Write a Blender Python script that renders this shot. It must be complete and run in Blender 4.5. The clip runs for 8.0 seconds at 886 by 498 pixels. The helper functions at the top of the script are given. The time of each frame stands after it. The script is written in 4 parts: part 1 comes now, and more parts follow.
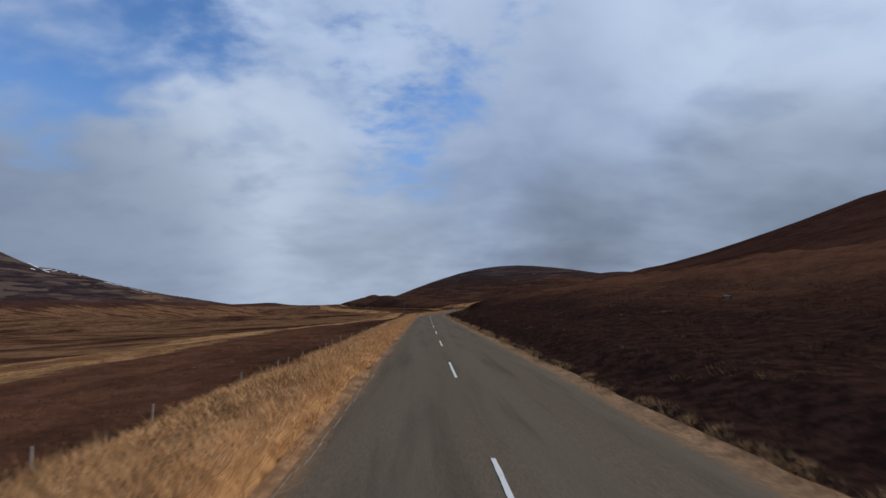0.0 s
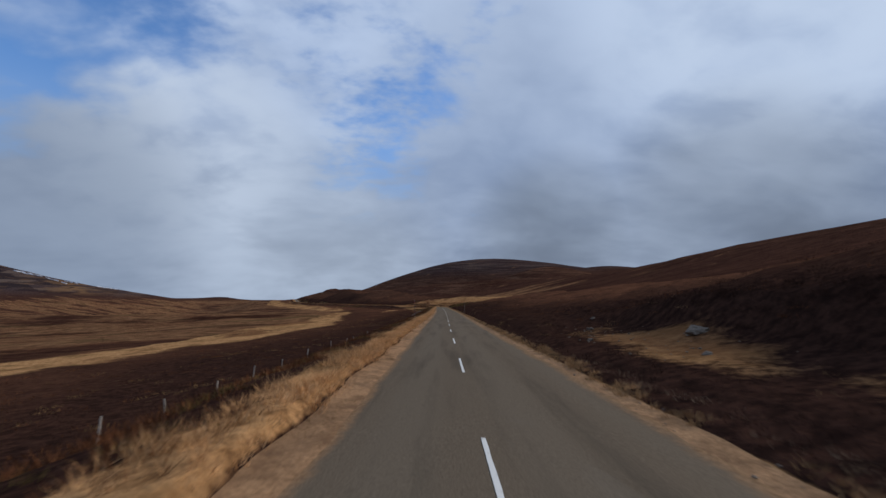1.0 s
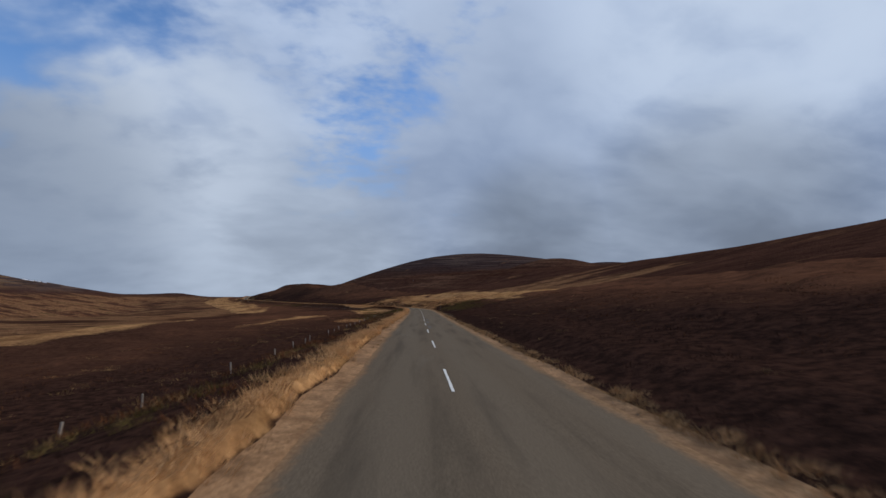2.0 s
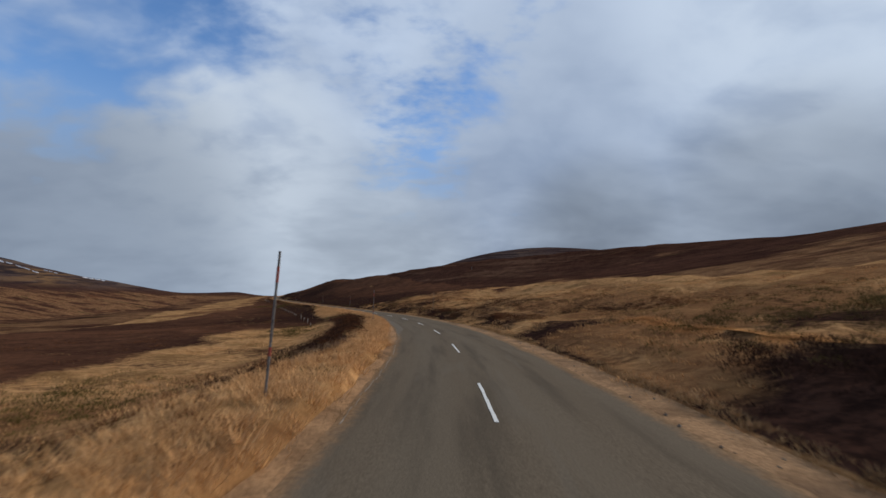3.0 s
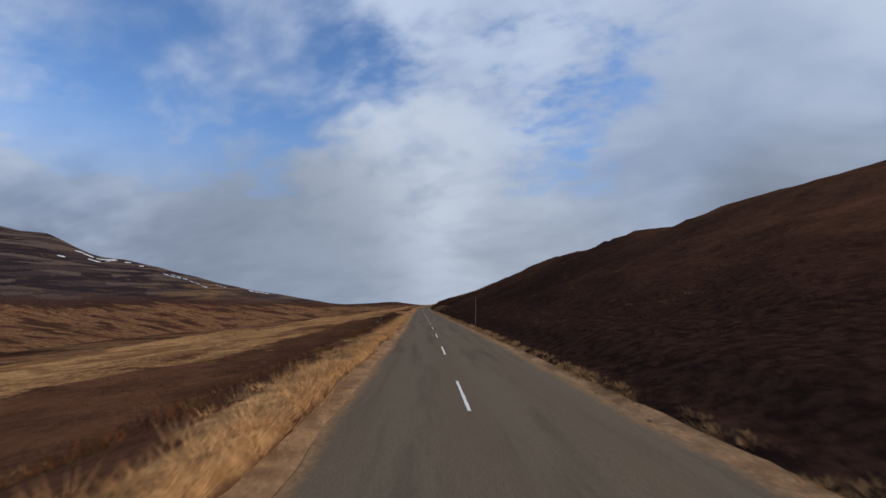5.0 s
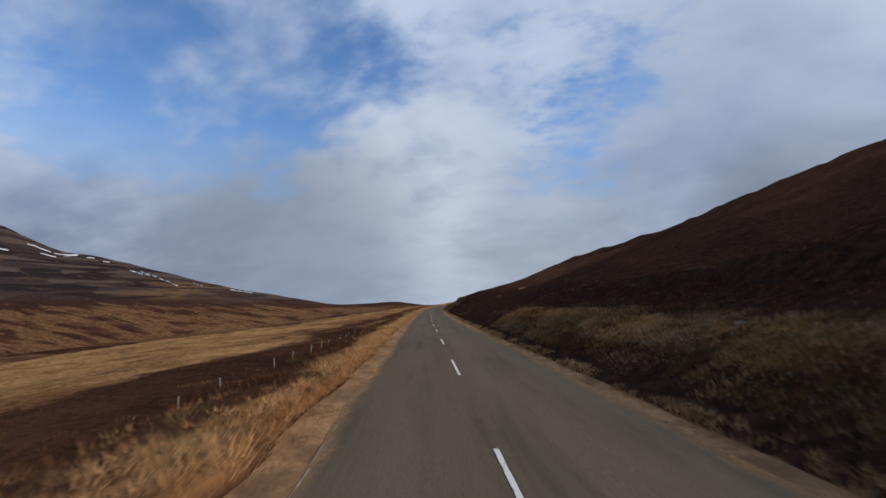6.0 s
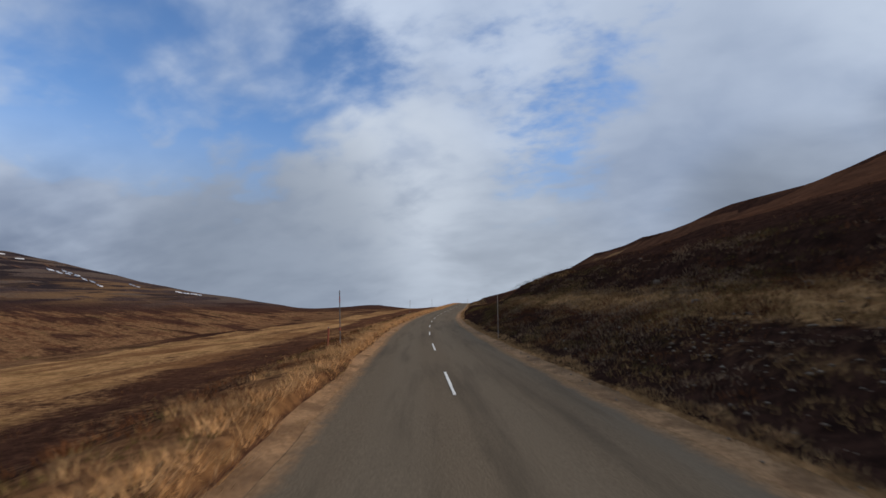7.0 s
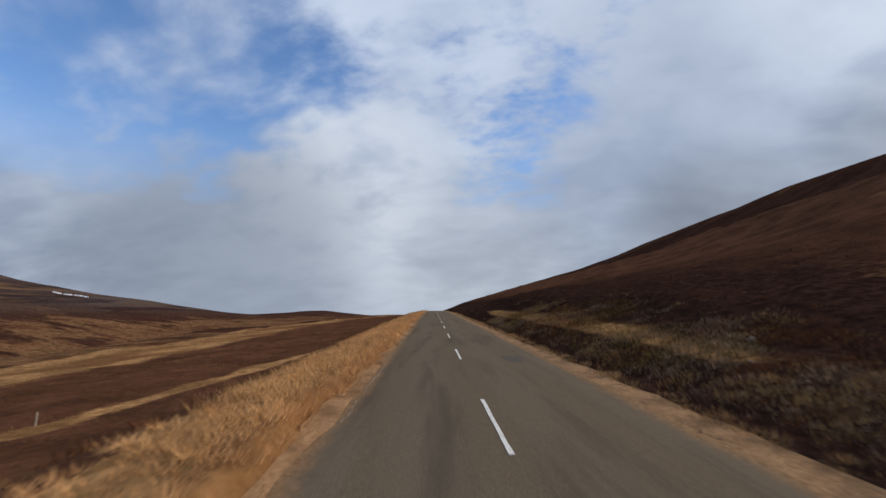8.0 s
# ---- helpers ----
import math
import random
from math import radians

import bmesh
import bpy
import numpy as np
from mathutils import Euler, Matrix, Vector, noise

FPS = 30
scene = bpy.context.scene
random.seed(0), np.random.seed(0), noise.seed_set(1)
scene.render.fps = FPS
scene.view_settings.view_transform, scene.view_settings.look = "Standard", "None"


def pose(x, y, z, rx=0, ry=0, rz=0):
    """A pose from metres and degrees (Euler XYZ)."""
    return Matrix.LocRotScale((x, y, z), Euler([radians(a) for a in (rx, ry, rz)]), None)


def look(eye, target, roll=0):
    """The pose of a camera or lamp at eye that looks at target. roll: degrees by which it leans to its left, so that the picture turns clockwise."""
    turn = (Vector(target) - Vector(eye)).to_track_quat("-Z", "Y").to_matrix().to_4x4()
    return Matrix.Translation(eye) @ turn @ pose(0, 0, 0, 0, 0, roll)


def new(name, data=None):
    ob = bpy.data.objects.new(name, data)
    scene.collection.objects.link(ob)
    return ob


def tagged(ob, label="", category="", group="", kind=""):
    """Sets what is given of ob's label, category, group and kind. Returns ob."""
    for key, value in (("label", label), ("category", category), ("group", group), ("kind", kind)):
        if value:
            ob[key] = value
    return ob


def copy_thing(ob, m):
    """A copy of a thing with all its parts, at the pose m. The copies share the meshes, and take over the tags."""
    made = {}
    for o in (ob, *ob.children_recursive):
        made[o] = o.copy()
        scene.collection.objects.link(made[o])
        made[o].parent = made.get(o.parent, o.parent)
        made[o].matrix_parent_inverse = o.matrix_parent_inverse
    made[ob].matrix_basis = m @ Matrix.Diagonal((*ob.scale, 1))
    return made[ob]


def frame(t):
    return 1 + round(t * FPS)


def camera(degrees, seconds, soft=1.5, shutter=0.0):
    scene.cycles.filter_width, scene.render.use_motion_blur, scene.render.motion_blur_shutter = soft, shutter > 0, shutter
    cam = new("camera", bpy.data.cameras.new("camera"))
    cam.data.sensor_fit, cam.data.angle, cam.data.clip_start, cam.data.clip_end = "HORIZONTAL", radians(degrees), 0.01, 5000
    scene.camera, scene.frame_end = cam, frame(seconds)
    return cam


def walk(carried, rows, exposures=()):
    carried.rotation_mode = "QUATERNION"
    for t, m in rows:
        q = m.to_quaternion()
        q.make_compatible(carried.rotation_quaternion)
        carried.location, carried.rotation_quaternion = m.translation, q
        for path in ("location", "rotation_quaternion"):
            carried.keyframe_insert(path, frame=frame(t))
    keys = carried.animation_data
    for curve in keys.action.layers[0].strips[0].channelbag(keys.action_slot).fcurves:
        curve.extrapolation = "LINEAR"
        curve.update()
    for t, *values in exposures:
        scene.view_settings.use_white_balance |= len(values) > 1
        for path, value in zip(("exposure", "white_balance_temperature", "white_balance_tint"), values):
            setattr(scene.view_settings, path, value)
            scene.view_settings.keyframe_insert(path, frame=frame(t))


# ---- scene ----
# The drive is shown speeded up about five times. So that the camera keeps to its permitted
# pace the whole place is built to one scale: U metres here for one metre out there.
U = 0.315

# ---------------------------------------------------------------- camera
cam = camera(88.8, 8.0, soft=1.5, shutter=0.02)
# seconds, x, y, z (metres out there), pitch, roll, yaw
ROWS = (
    (0.00, -0.82, -1.14, 1.749, 7.02, 0.24, -3.20),
    (0.10, -0.68, 9.94, 1.717, 6.86, 0.25, -3.29),
    (0.20, -0.52, 21.12, 1.679, 6.72, 0.26, -3.47),
    (0.30, -0.33, 32.50, 1.634, 6.63, 0.30, -3.68),
    (0.40, -0.11, 44.02, 1.582, 6.57, 0.33, -4.06),
    (0.50, 0.19, 55.59, 1.525, 6.53, 0.30, -4.62),
    (0.60, 0.56, 67.17, 1.460, 6.52, 0.18, -4.86),
    (0.70, 0.88, 78.84, 1.386, 6.53, 0.02, -4.58),
    (0.80, 1.33, 90.72, 1.303, 6.55, -0.13, -6.15),
    (0.90, 2.20, 102.84, 1.211, 6.57, -0.22, -6.96),
    (1.00, 3.36, 115.00, 1.110, 6.57, -0.26, -7.09),
    (1.10, 4.71, 127.02, 1.004, 6.54, -0.27, -7.54),
    (1.20, 6.06, 138.97, 0.900, 6.50, -0.27, -8.04),
    (1.30, 7.45, 150.91, 0.797, 6.48, -0.29, -8.77),
    (1.40, 8.92, 162.85, 0.700, 6.46, -0.33, -9.36),
    (1.50, 10.43, 174.77, 0.609, 6.47, -0.39, -9.71),
    (1.60, 11.95, 186.68, 0.525, 6.47, -0.47, -9.97),
    (1.70, 13.48, 198.56, 0.447, 6.49, -0.55, -10.14),
    (1.80, 14.99, 210.41, 0.375, 6.50, -0.64, -10.09),
    (1.90, 16.47, 222.22, 0.307, 6.51, -0.73, -9.91),
    (2.00, 17.89, 233.99, 0.242, 6.52, -0.82, -9.56),
    (2.10, 19.24, 245.70, 0.179, 6.54, -0.91, -9.17),
    (2.20, 20.53, 257.34, 0.116, 6.57, -0.99, -8.73),
    (2.30, 21.79, 268.92, 0.054, 6.60, -1.06, -8.61),
    (2.40, 23.09, 280.38, -0.007, 6.65, -1.12, -8.38),
    (2.50, 24.44, 291.57, -0.064, 6.69, -1.18, -7.66),
    (2.60, 25.85, 302.36, -0.117, 6.71, -1.25, -6.89),
    (2.70, 27.18, 312.88, -0.164, 6.70, -1.27, -5.96),
    (2.80, 28.28, 323.27, -0.205, 6.65, -1.22, -4.70),
    (2.90, 29.18, 333.52, -0.242, 6.57, -1.15, -3.56),
    (3.00, 29.87, 343.58, -0.275, 6.45, -1.13, -1.95),
    (3.10, 30.13, 353.44, -0.304, 6.35, -1.18, -0.36),
    (3.20, 29.98, 363.15, -0.331, 6.45, -1.15, 1.53),
    (3.30, 29.30, 372.79, -0.356, 6.82, -0.91, 4.41),
    (3.40, 27.83, 382.56, -0.382, 6.63, -0.69, 5.95),
    (3.50, 25.74, 392.31, -0.410, 6.32, -0.58, 7.41),
    (3.60, 23.23, 401.95, -0.441, 6.47, -0.64, 9.49),
    (3.70, 20.36, 411.67, -0.474, 6.75, -0.68, 11.60),
    (3.80, 16.97, 421.60, -0.510, 6.80, -0.56, 13.27),
    (3.90, 13.35, 431.72, -0.545, 6.73, -0.33, 14.19),
    (4.00, 9.66, 441.93, -0.578, 6.69, -0.13, 15.39),
    (4.10, 5.93, 452.14, -0.609, 6.82, -0.03, 16.58),
    (4.20, 2.13, 462.36, -0.638, 6.96, 0.02, 17.61),
    (4.30, -1.78, 472.66, -0.666, 6.93, 0.09, 18.31),
    (4.40, -5.76, 483.09, -0.693, 6.82, 0.16, 17.91),
    (4.50, -9.72, 493.67, -0.719, 6.76, 0.21, 17.55),
    (4.60, -13.71, 504.40, -0.742, 6.85, 0.23, 17.62),
    (4.70, -17.74, 515.24, -0.763, 7.00, 0.23, 17.80),
    (4.80, -21.80, 526.17, -0.781, 7.11, 0.24, 17.97),
    (4.90, -25.88, 537.19, -0.793, 7.17, 0.26, 17.83),
    (5.00, -29.94, 548.31, -0.799, 7.20, 0.28, 17.55),
    (5.10, -34.00, 559.50, -0.799, 7.20, 0.30, 17.66),
    (5.20, -38.12, 570.76, -0.792, 7.19, 0.32, 17.79),
    (5.30, -42.31, 582.07, -0.778, 7.16, 0.35, 17.97),
    (5.40, -46.56, 593.43, -0.759, 7.12, 0.38, 18.08),
    (5.50, -50.87, 604.84, -0.736, 7.10, 0.40, 18.17),
    (5.60, -55.20, 616.32, -0.708, 7.09, 0.42, 18.13),
    (5.70, -59.54, 627.86, -0.677, 7.10, 0.44, 18.10),
    (5.80, -63.88, 639.47, -0.645, 7.15, 0.45, 18.09),
    (5.90, -68.20, 651.14, -0.610, 7.23, 0.46, 18.20),
    (6.00, -72.52, 662.85, -0.575, 7.21, 0.51, 18.20),
    (6.10, -76.87, 674.55, -0.538, 6.98, 0.64, 18.08),
    (6.20, -81.21, 686.14, -0.498, 6.75, 0.79, 17.93),
    (6.30, -85.47, 697.53, -0.460, 6.74, 0.87, 18.19),
    (6.40, -89.62, 708.77, -0.423, 6.90, 0.91, 17.94),
    (6.50, -93.65, 719.92, -0.382, 7.09, 0.92, 17.77),
    (6.60, -97.70, 730.95, -0.336, 7.22, 0.93, 17.77),
    (6.70, -101.77, 741.94, -0.282, 7.31, 0.92, 16.90),
    (6.80, -105.66, 752.99, -0.220, 7.38, 0.90, 15.71),
    (6.90, -109.41, 764.10, -0.150, 7.49, 0.88, 15.89),
    (7.00, -113.16, 775.21, -0.070, 7.58, 0.89, 16.13),
    (7.10, -116.96, 786.27, 0.025, 7.63, 0.98, 16.03),
    (7.20, -120.87, 797.40, 0.140, 7.63, 1.03, 15.14),
    (7.30, -124.65, 808.77, 0.287, 7.63, 0.96, 14.03),
    (7.40, -128.19, 820.35, 0.469, 7.65, 0.87, 13.57),
    (7.50, -131.40, 832.07, 0.691, 7.72, 0.86, 13.17),
    (7.60, -134.25, 843.85, 0.943, 7.81, 1.01, 12.47),
    (7.70, -136.84, 855.72, 1.221, 7.92, 1.15, 11.72),
    (7.80, -139.34, 867.69, 1.507, 8.04, 1.10, 11.01),
    (7.90, -141.88, 879.70, 1.793, 8.12, 0.89, 11.08),
    (8.00, -144.57, 891.71, 2.065, 8.21, 0.61, 10.95),
)
walk(cam, [(t, pose(x * U, y * U, z * U, 90 + p, r, w)) for t, x, y, z, p, r, w in ROWS],
     exposures=[(0.0, -0.04, 6300, 13), (2.0, -0.05, 6450, 13), (2.5, -0.03, 6600, 13), (3.0, 0.04, 6700, 11), (3.5, 0.10, 6600, 13), (4.0, 0.02, 6450, 12), (4.5, 0.03, 6650, 14), (6.5, 0.03, 6700, 13), (7.0, 0.06, 6850, 13), (7.5, 0.10, 6950, 14), (8.0, 0.17, 7000, 14)])

# ---------------------------------------------------------------- light
SUN_AZ, SUN_EL = radians(72), radians(27)      # clockwise from +y; height
sun = new("sun", bpy.data.lights.new("sun", "SUN"))
sun.data.energy, sun.data.angle, sun.data.color = 2.4, radians(14), (1.0, 0.87, 0.70)
sun.matrix_world = look((math.sin(SUN_AZ) * 50, math.cos(SUN_AZ) * 50, 50 * math.tan(SUN_EL)), (0, 0, 0))


class Nodes:
    """Short hand for node trees."""

    def __init__(self, tree):
        self.tree = tree
        tree.nodes.clear()

    def add(self, kind, values=(), **attrs):
        n = self.tree.nodes.new(kind)
        for k, v in attrs.items():
            setattr(n, k, v)
        for k, v in dict(values).items():
            if isinstance(v, bpy.types.NodeSocket):
                self.tree.links.new(v, n.inputs[k])
            else:
                n.inputs[k].default_value = v
        return n

    def math(self, op, a, b=0.0, clamp=False):
        return self.add("ShaderNodeMath", {0: a, 1: b}, operation=op, use_clamp=clamp).outputs[0]

    def vec(self, op, a, b=(0, 0, 0)):
        n = self.add("ShaderNodeVectorMath", {0: a, 1: b}, operation=op)
        return n.outputs["Value"] if op in ("DOT_PRODUCT", "LENGTH") else n.outputs[0]

    def noise(self, vector, scale, detail=4.0, rough=0.55, distortion=0.0):
        return self.add("ShaderNodeTexNoise", {"Vector": vector, "Scale": scale, "Detail": detail, "Roughness": rough, "Distortion": distortion}).outputs["Fac"]

    def mapped(self, vector, scale):
        return self.add("ShaderNodeMapping", {"Vector": vector, "Scale": scale}).outputs[0]

    def range(self, v, a, b, lo=0.0, hi=1.0, smooth=True):
        return self.add("ShaderNodeMapRange", {"Value": v, "From Min": a, "From Max": b, "To Min": lo, "To Max": hi},
                        interpolation_type="SMOOTHSTEP" if smooth else "LINEAR").outputs[0]

    def mix(self, f, a, b):
        n = self.add("ShaderNodeMix", data_type="RGBA")
        for k, v in ((0, f), (6, a), (7, b)):
            if isinstance(v, bpy.types.NodeSocket):
                self.tree.links.new(v, n.inputs[k])
            else:
                n.inputs[k].default_value = (*v, 1) if isinstance(v, tuple) and len(v) == 3 else v
        return n.outputs[2]

    def link(self, a, b):
        self.tree.links.new(a, b)


def sky_way(bearing, height):
    """The way towards a bearing (degrees left of +y) and a height."""
    b, e = radians(bearing), radians(height)
    return (-math.sin(b) * math.cos(e), math.cos(b) * math.cos(e), math.sin(e))


def build_sky():
    """Broken cloud under a blue sky: grey near the skyline, a wide blue gap on one side."""
    world = bpy.data.worlds.new("sky")
    scene.world = world
    world.use_nodes = True
    n = Nodes(world.node_tree)
    way = n.add("ShaderNodeTexCoord").outputs["Generated"]
    sky = n.add("ShaderNodeTexSky", sky_type="NISHITA", sun_disc=False, sun_elevation=SUN_EL, sun_rotation=SUN_AZ, air_density=1.0, dust_density=0.3, ozone_density=2.5)
    parts = n.add("ShaderNodeSeparateXYZ", {0: way})
    up = n.math("MAXIMUM", parts.outputs[2], 0.0)
    flat = n.add("ShaderNodeCombineXYZ", {0: n.math("DIVIDE", parts.outputs[0], n.math("ADD", up, 0.40)), 1: n.math("DIVIDE", parts.outputs[1], n.math("ADD", up, 0.40)), 2: 0.3}).outputs[0]

    def near(bearing, height, inner, outer):
        d = n.vec("DOT_PRODUCT", way, sky_way(bearing, height))
        return n.range(d, math.cos(radians(outer)), math.cos(radians(inner)))

    def both(*fields):
        out = fields[0]
        for f in fields[1:]:
            out = n.math("MAXIMUM", out, f)
        return out

    bent = n.vec("ADD", flat, n.vec("MULTIPLY", n.vec("SUBTRACT", n.add("ShaderNodeTexNoise", {"Vector": flat, "Scale": 1.7, "Detail": 3.0}).outputs["Color"], (0.5, 0.5, 0.5)), (0.22, 0.22, 0.0)))
    bulk = n.noise(bent, 1.9, 5, 0.52, 0.1)
    wisps = n.noise(n.mapped(bent, (1.0, 1.35, 1)), 5.2, 4, 0.50, 0.0)
    flakes = n.noise(n.mapped(flat, (1.0, 1.5, 1)), 15.0, 4, 0.55, 0.0)
    body = n.math("ADD", n.math("MULTIPLY", bulk, 0.58), n.math("MULTIPLY", wisps, 0.42))
    # how open the cloud is: a wide gap on one side, a field of small flakes overhead, a closed bank on the other side
    gap = both(near(58, 34, 4, 27), n.math("MULTIPLY", near(34, 26, 2, 16), 0.95))
    tear = both(near(5, 27, 2, 17), near(-9, 36, 0, 13), n.math("MULTIPLY", near(22, 34, 0, 14), 0.6))
    shut = both(near(-45, 16, 8, 36), n.math("MULTIPLY", near(24, 14, 4, 16), 0.55))
    body = n.math("ADD", body, n.math("MULTIPLY", n.math("MULTIPLY", n.math("SUBTRACT", flakes, 0.5), 0.36), n.math("ADD", n.math("MULTIPLY", tear, 0.85), 0.15)))
    open_ = n.math("ADD", n.math("MULTIPLY", gap, 0.23), n.math("MULTIPLY", tear, 0.115))
    cover = n.range(n.math("SUBTRACT", n.math("ADD", n.math("ADD", body, 0.05), n.math("MULTIPLY", shut, 0.2)), open_), 0.25, 0.52)
    cover = n.math("MAXIMUM", cover, n.range(parts.outputs[2], 0.40, 0.15))
    # bright heads and grey bases
    shade = n.noise(n.mapped(bent, (0.8, 1.0, 1)), 1.5, 4, 0.5, 0.2)
    low = n.range(parts.outputs[2], 0.04, 0.42)
    lightness = n.math("ADD", n.math("MULTIPLY", shade, 0.70), n.math("MULTIPLY", wisps, 0.30))
    heads = n.range(lightness, 0.31, 0.68)
    high = n.mix(heads, (0.225, 0.305, 0.455), (0.53, 0.620, 0.755))
    base = n.mix(heads, (0.165, 0.208, 0.29), (0.43, 0.50, 0.605))
    cloud = n.mix(low, base, high)
    cloud = n.mix(n.math("MULTIPLY", near(10, 4, 2, 22), 0.45), cloud, (0.50, 0.555, 0.60))
    cloud = n.mix(n.math("MULTIPLY", near(24, 17, 3, 16), n.range(wisps, 0.30, 0.62, 0.25, 0.85)), cloud, (0.56, 0.625, 0.70))
    cloud = n.mix(n.math("MULTIPLY", near(37, 7, 3, 20), 0.72), cloud, (0.225, 0.270, 0.335))
    cloud = n.mix(n.math("MULTIPLY", near(-14, 22, 4, 20), 0.50), cloud, (0.31, 0.375, 0.48))
    cloud = n.mix(n.math("MULTIPLY", near(-46, 30, 4, 22), n.range(wisps, 0.25, 0.6, 0.35, 0.85)), cloud, (0.58, 0.66, 0.76))
    cloud = n.mix(n.math("MULTIPLY", both(near(-22, 6, 3, 14), near(-40, 7, 3, 18)), n.range(shade, 0.3, 0.65, 0.85, 0.5)), cloud, (0.175, 0.205, 0.245))
    tint = n.add("ShaderNodeMix", {0: 1.0}, data_type="RGBA", blend_type="MULTIPLY")
    n.link(sky.outputs[0], tint.inputs[6])
    tint.inputs[7].default_value = (0.74, 0.98, 1.22, 1)
    a = n.add("ShaderNodeBackground", {"Color": tint.outputs[2], "Strength": 0.14})
    b = n.add("ShaderNodeBackground", {"Color": n.vec("MULTIPLY", cloud, (0.945, 0.995, 1.05)), "Strength": 1.0})
    m = n.add("ShaderNodeMixShader", {0: cover, 1: a.outputs[0], 2: b.outputs[0]})
    n.add("ShaderNodeOutputWorld", {0: m.outputs[0]})


build_sky()


# ---------------------------------------------------------------- materials
def material(name, build, gloss=0.06):
    m = bpy.data.materials.new(name)
    m.use_nodes = True
    n = Nodes(m.node_tree)
    place = n.mapped(n.add("ShaderNodeTexCoord").outputs["Object"], (1 / U, 1 / U, 1 / U))
    color, rough, bump, depth = build(n, place)
    s = n.add("ShaderNodeBsdfPrincipled", {"Base Color": color if isinstance(color, bpy.types.NodeSocket) else (*color, 1), "Roughness": rough})
    s.inputs["Specular IOR Level"].default_value = gloss
    if bump is not None:
        n.link(n.add("ShaderNodeBump", {"Height": bump, "Strength": 0.7, "Distance": depth * U}).outputs[0], s.inputs["Normal"])
    n.add("ShaderNodeOutputMaterial", {0: s.outputs[0]})
    return m


def attr(n, name):
    return n.add("ShaderNodeAttribute", attribute_name=name).outputs["Fac"]


def moor(n, p):
    """Heather and bleached grass by the plant cover that each place has."""
    g = attr(n, "grass")
    fine = n.noise(p, 2.6, 6, 0.7)
    mid = n.noise(p, 0.33, 5, 0.6)
    wide = n.noise(n.mapped(p, (1, 1, 3)), 0.035, 4, 0.6)
    heather = n.mix(n.range(fine, 0.35, 0.68), (0.0195, 0.0104, 0.0079), (0.055, 0.0265, 0.0180))
    brown = n.mix(n.range(n.math("ADD", n.math("MULTIPLY", mid, 0.6), n.math("MULTIPLY", fine, 0.4)), 0.3, 0.7), (0.054, 0.0248, 0.0150), (0.146, 0.065, 0.0350))
    heather = n.mix(n.range(n.math("ADD", attr(n, "russet"), n.math("MULTIPLY", n.math("SUBTRACT", wide, 0.5), 0.9)), 0.1, 0.9), heather, brown)
    grass = n.mix(n.range(fine, 0.3, 0.7), (0.26, 0.132, 0.054), (0.52, 0.292, 0.127))
    grass = n.mix(n.math("MULTIPLY", n.range(mid, 0.42, 0.66), 0.65), grass, (0.10, 0.054, 0.021))
    streak = n.noise(n.mapped(p, (1.0, 0.45, 1.0)), 0.075, 5, 0.62, 0.5)
    grass = n.mix(n.math("MULTIPLY", n.range(streak, 0.47, 0.60), 0.75), grass, n.mix(fine, (0.085, 0.036, 0.018), (0.19, 0.084, 0.037)))
    edge = n.math("ADD", g, n.math("MULTIPLY", n.math("SUBTRACT", n.math("ADD", n.math("MULTIPLY", fine, 0.35), n.math("MULTIPLY", mid, 0.65)), 0.5), 1.1))
    c = n.mix(n.range(edge, 0.36, 0.64), heather, grass)
    return c, 0.95, n.math("ADD", n.math("MULTIPLY", fine, 0.5), mid), 0.35


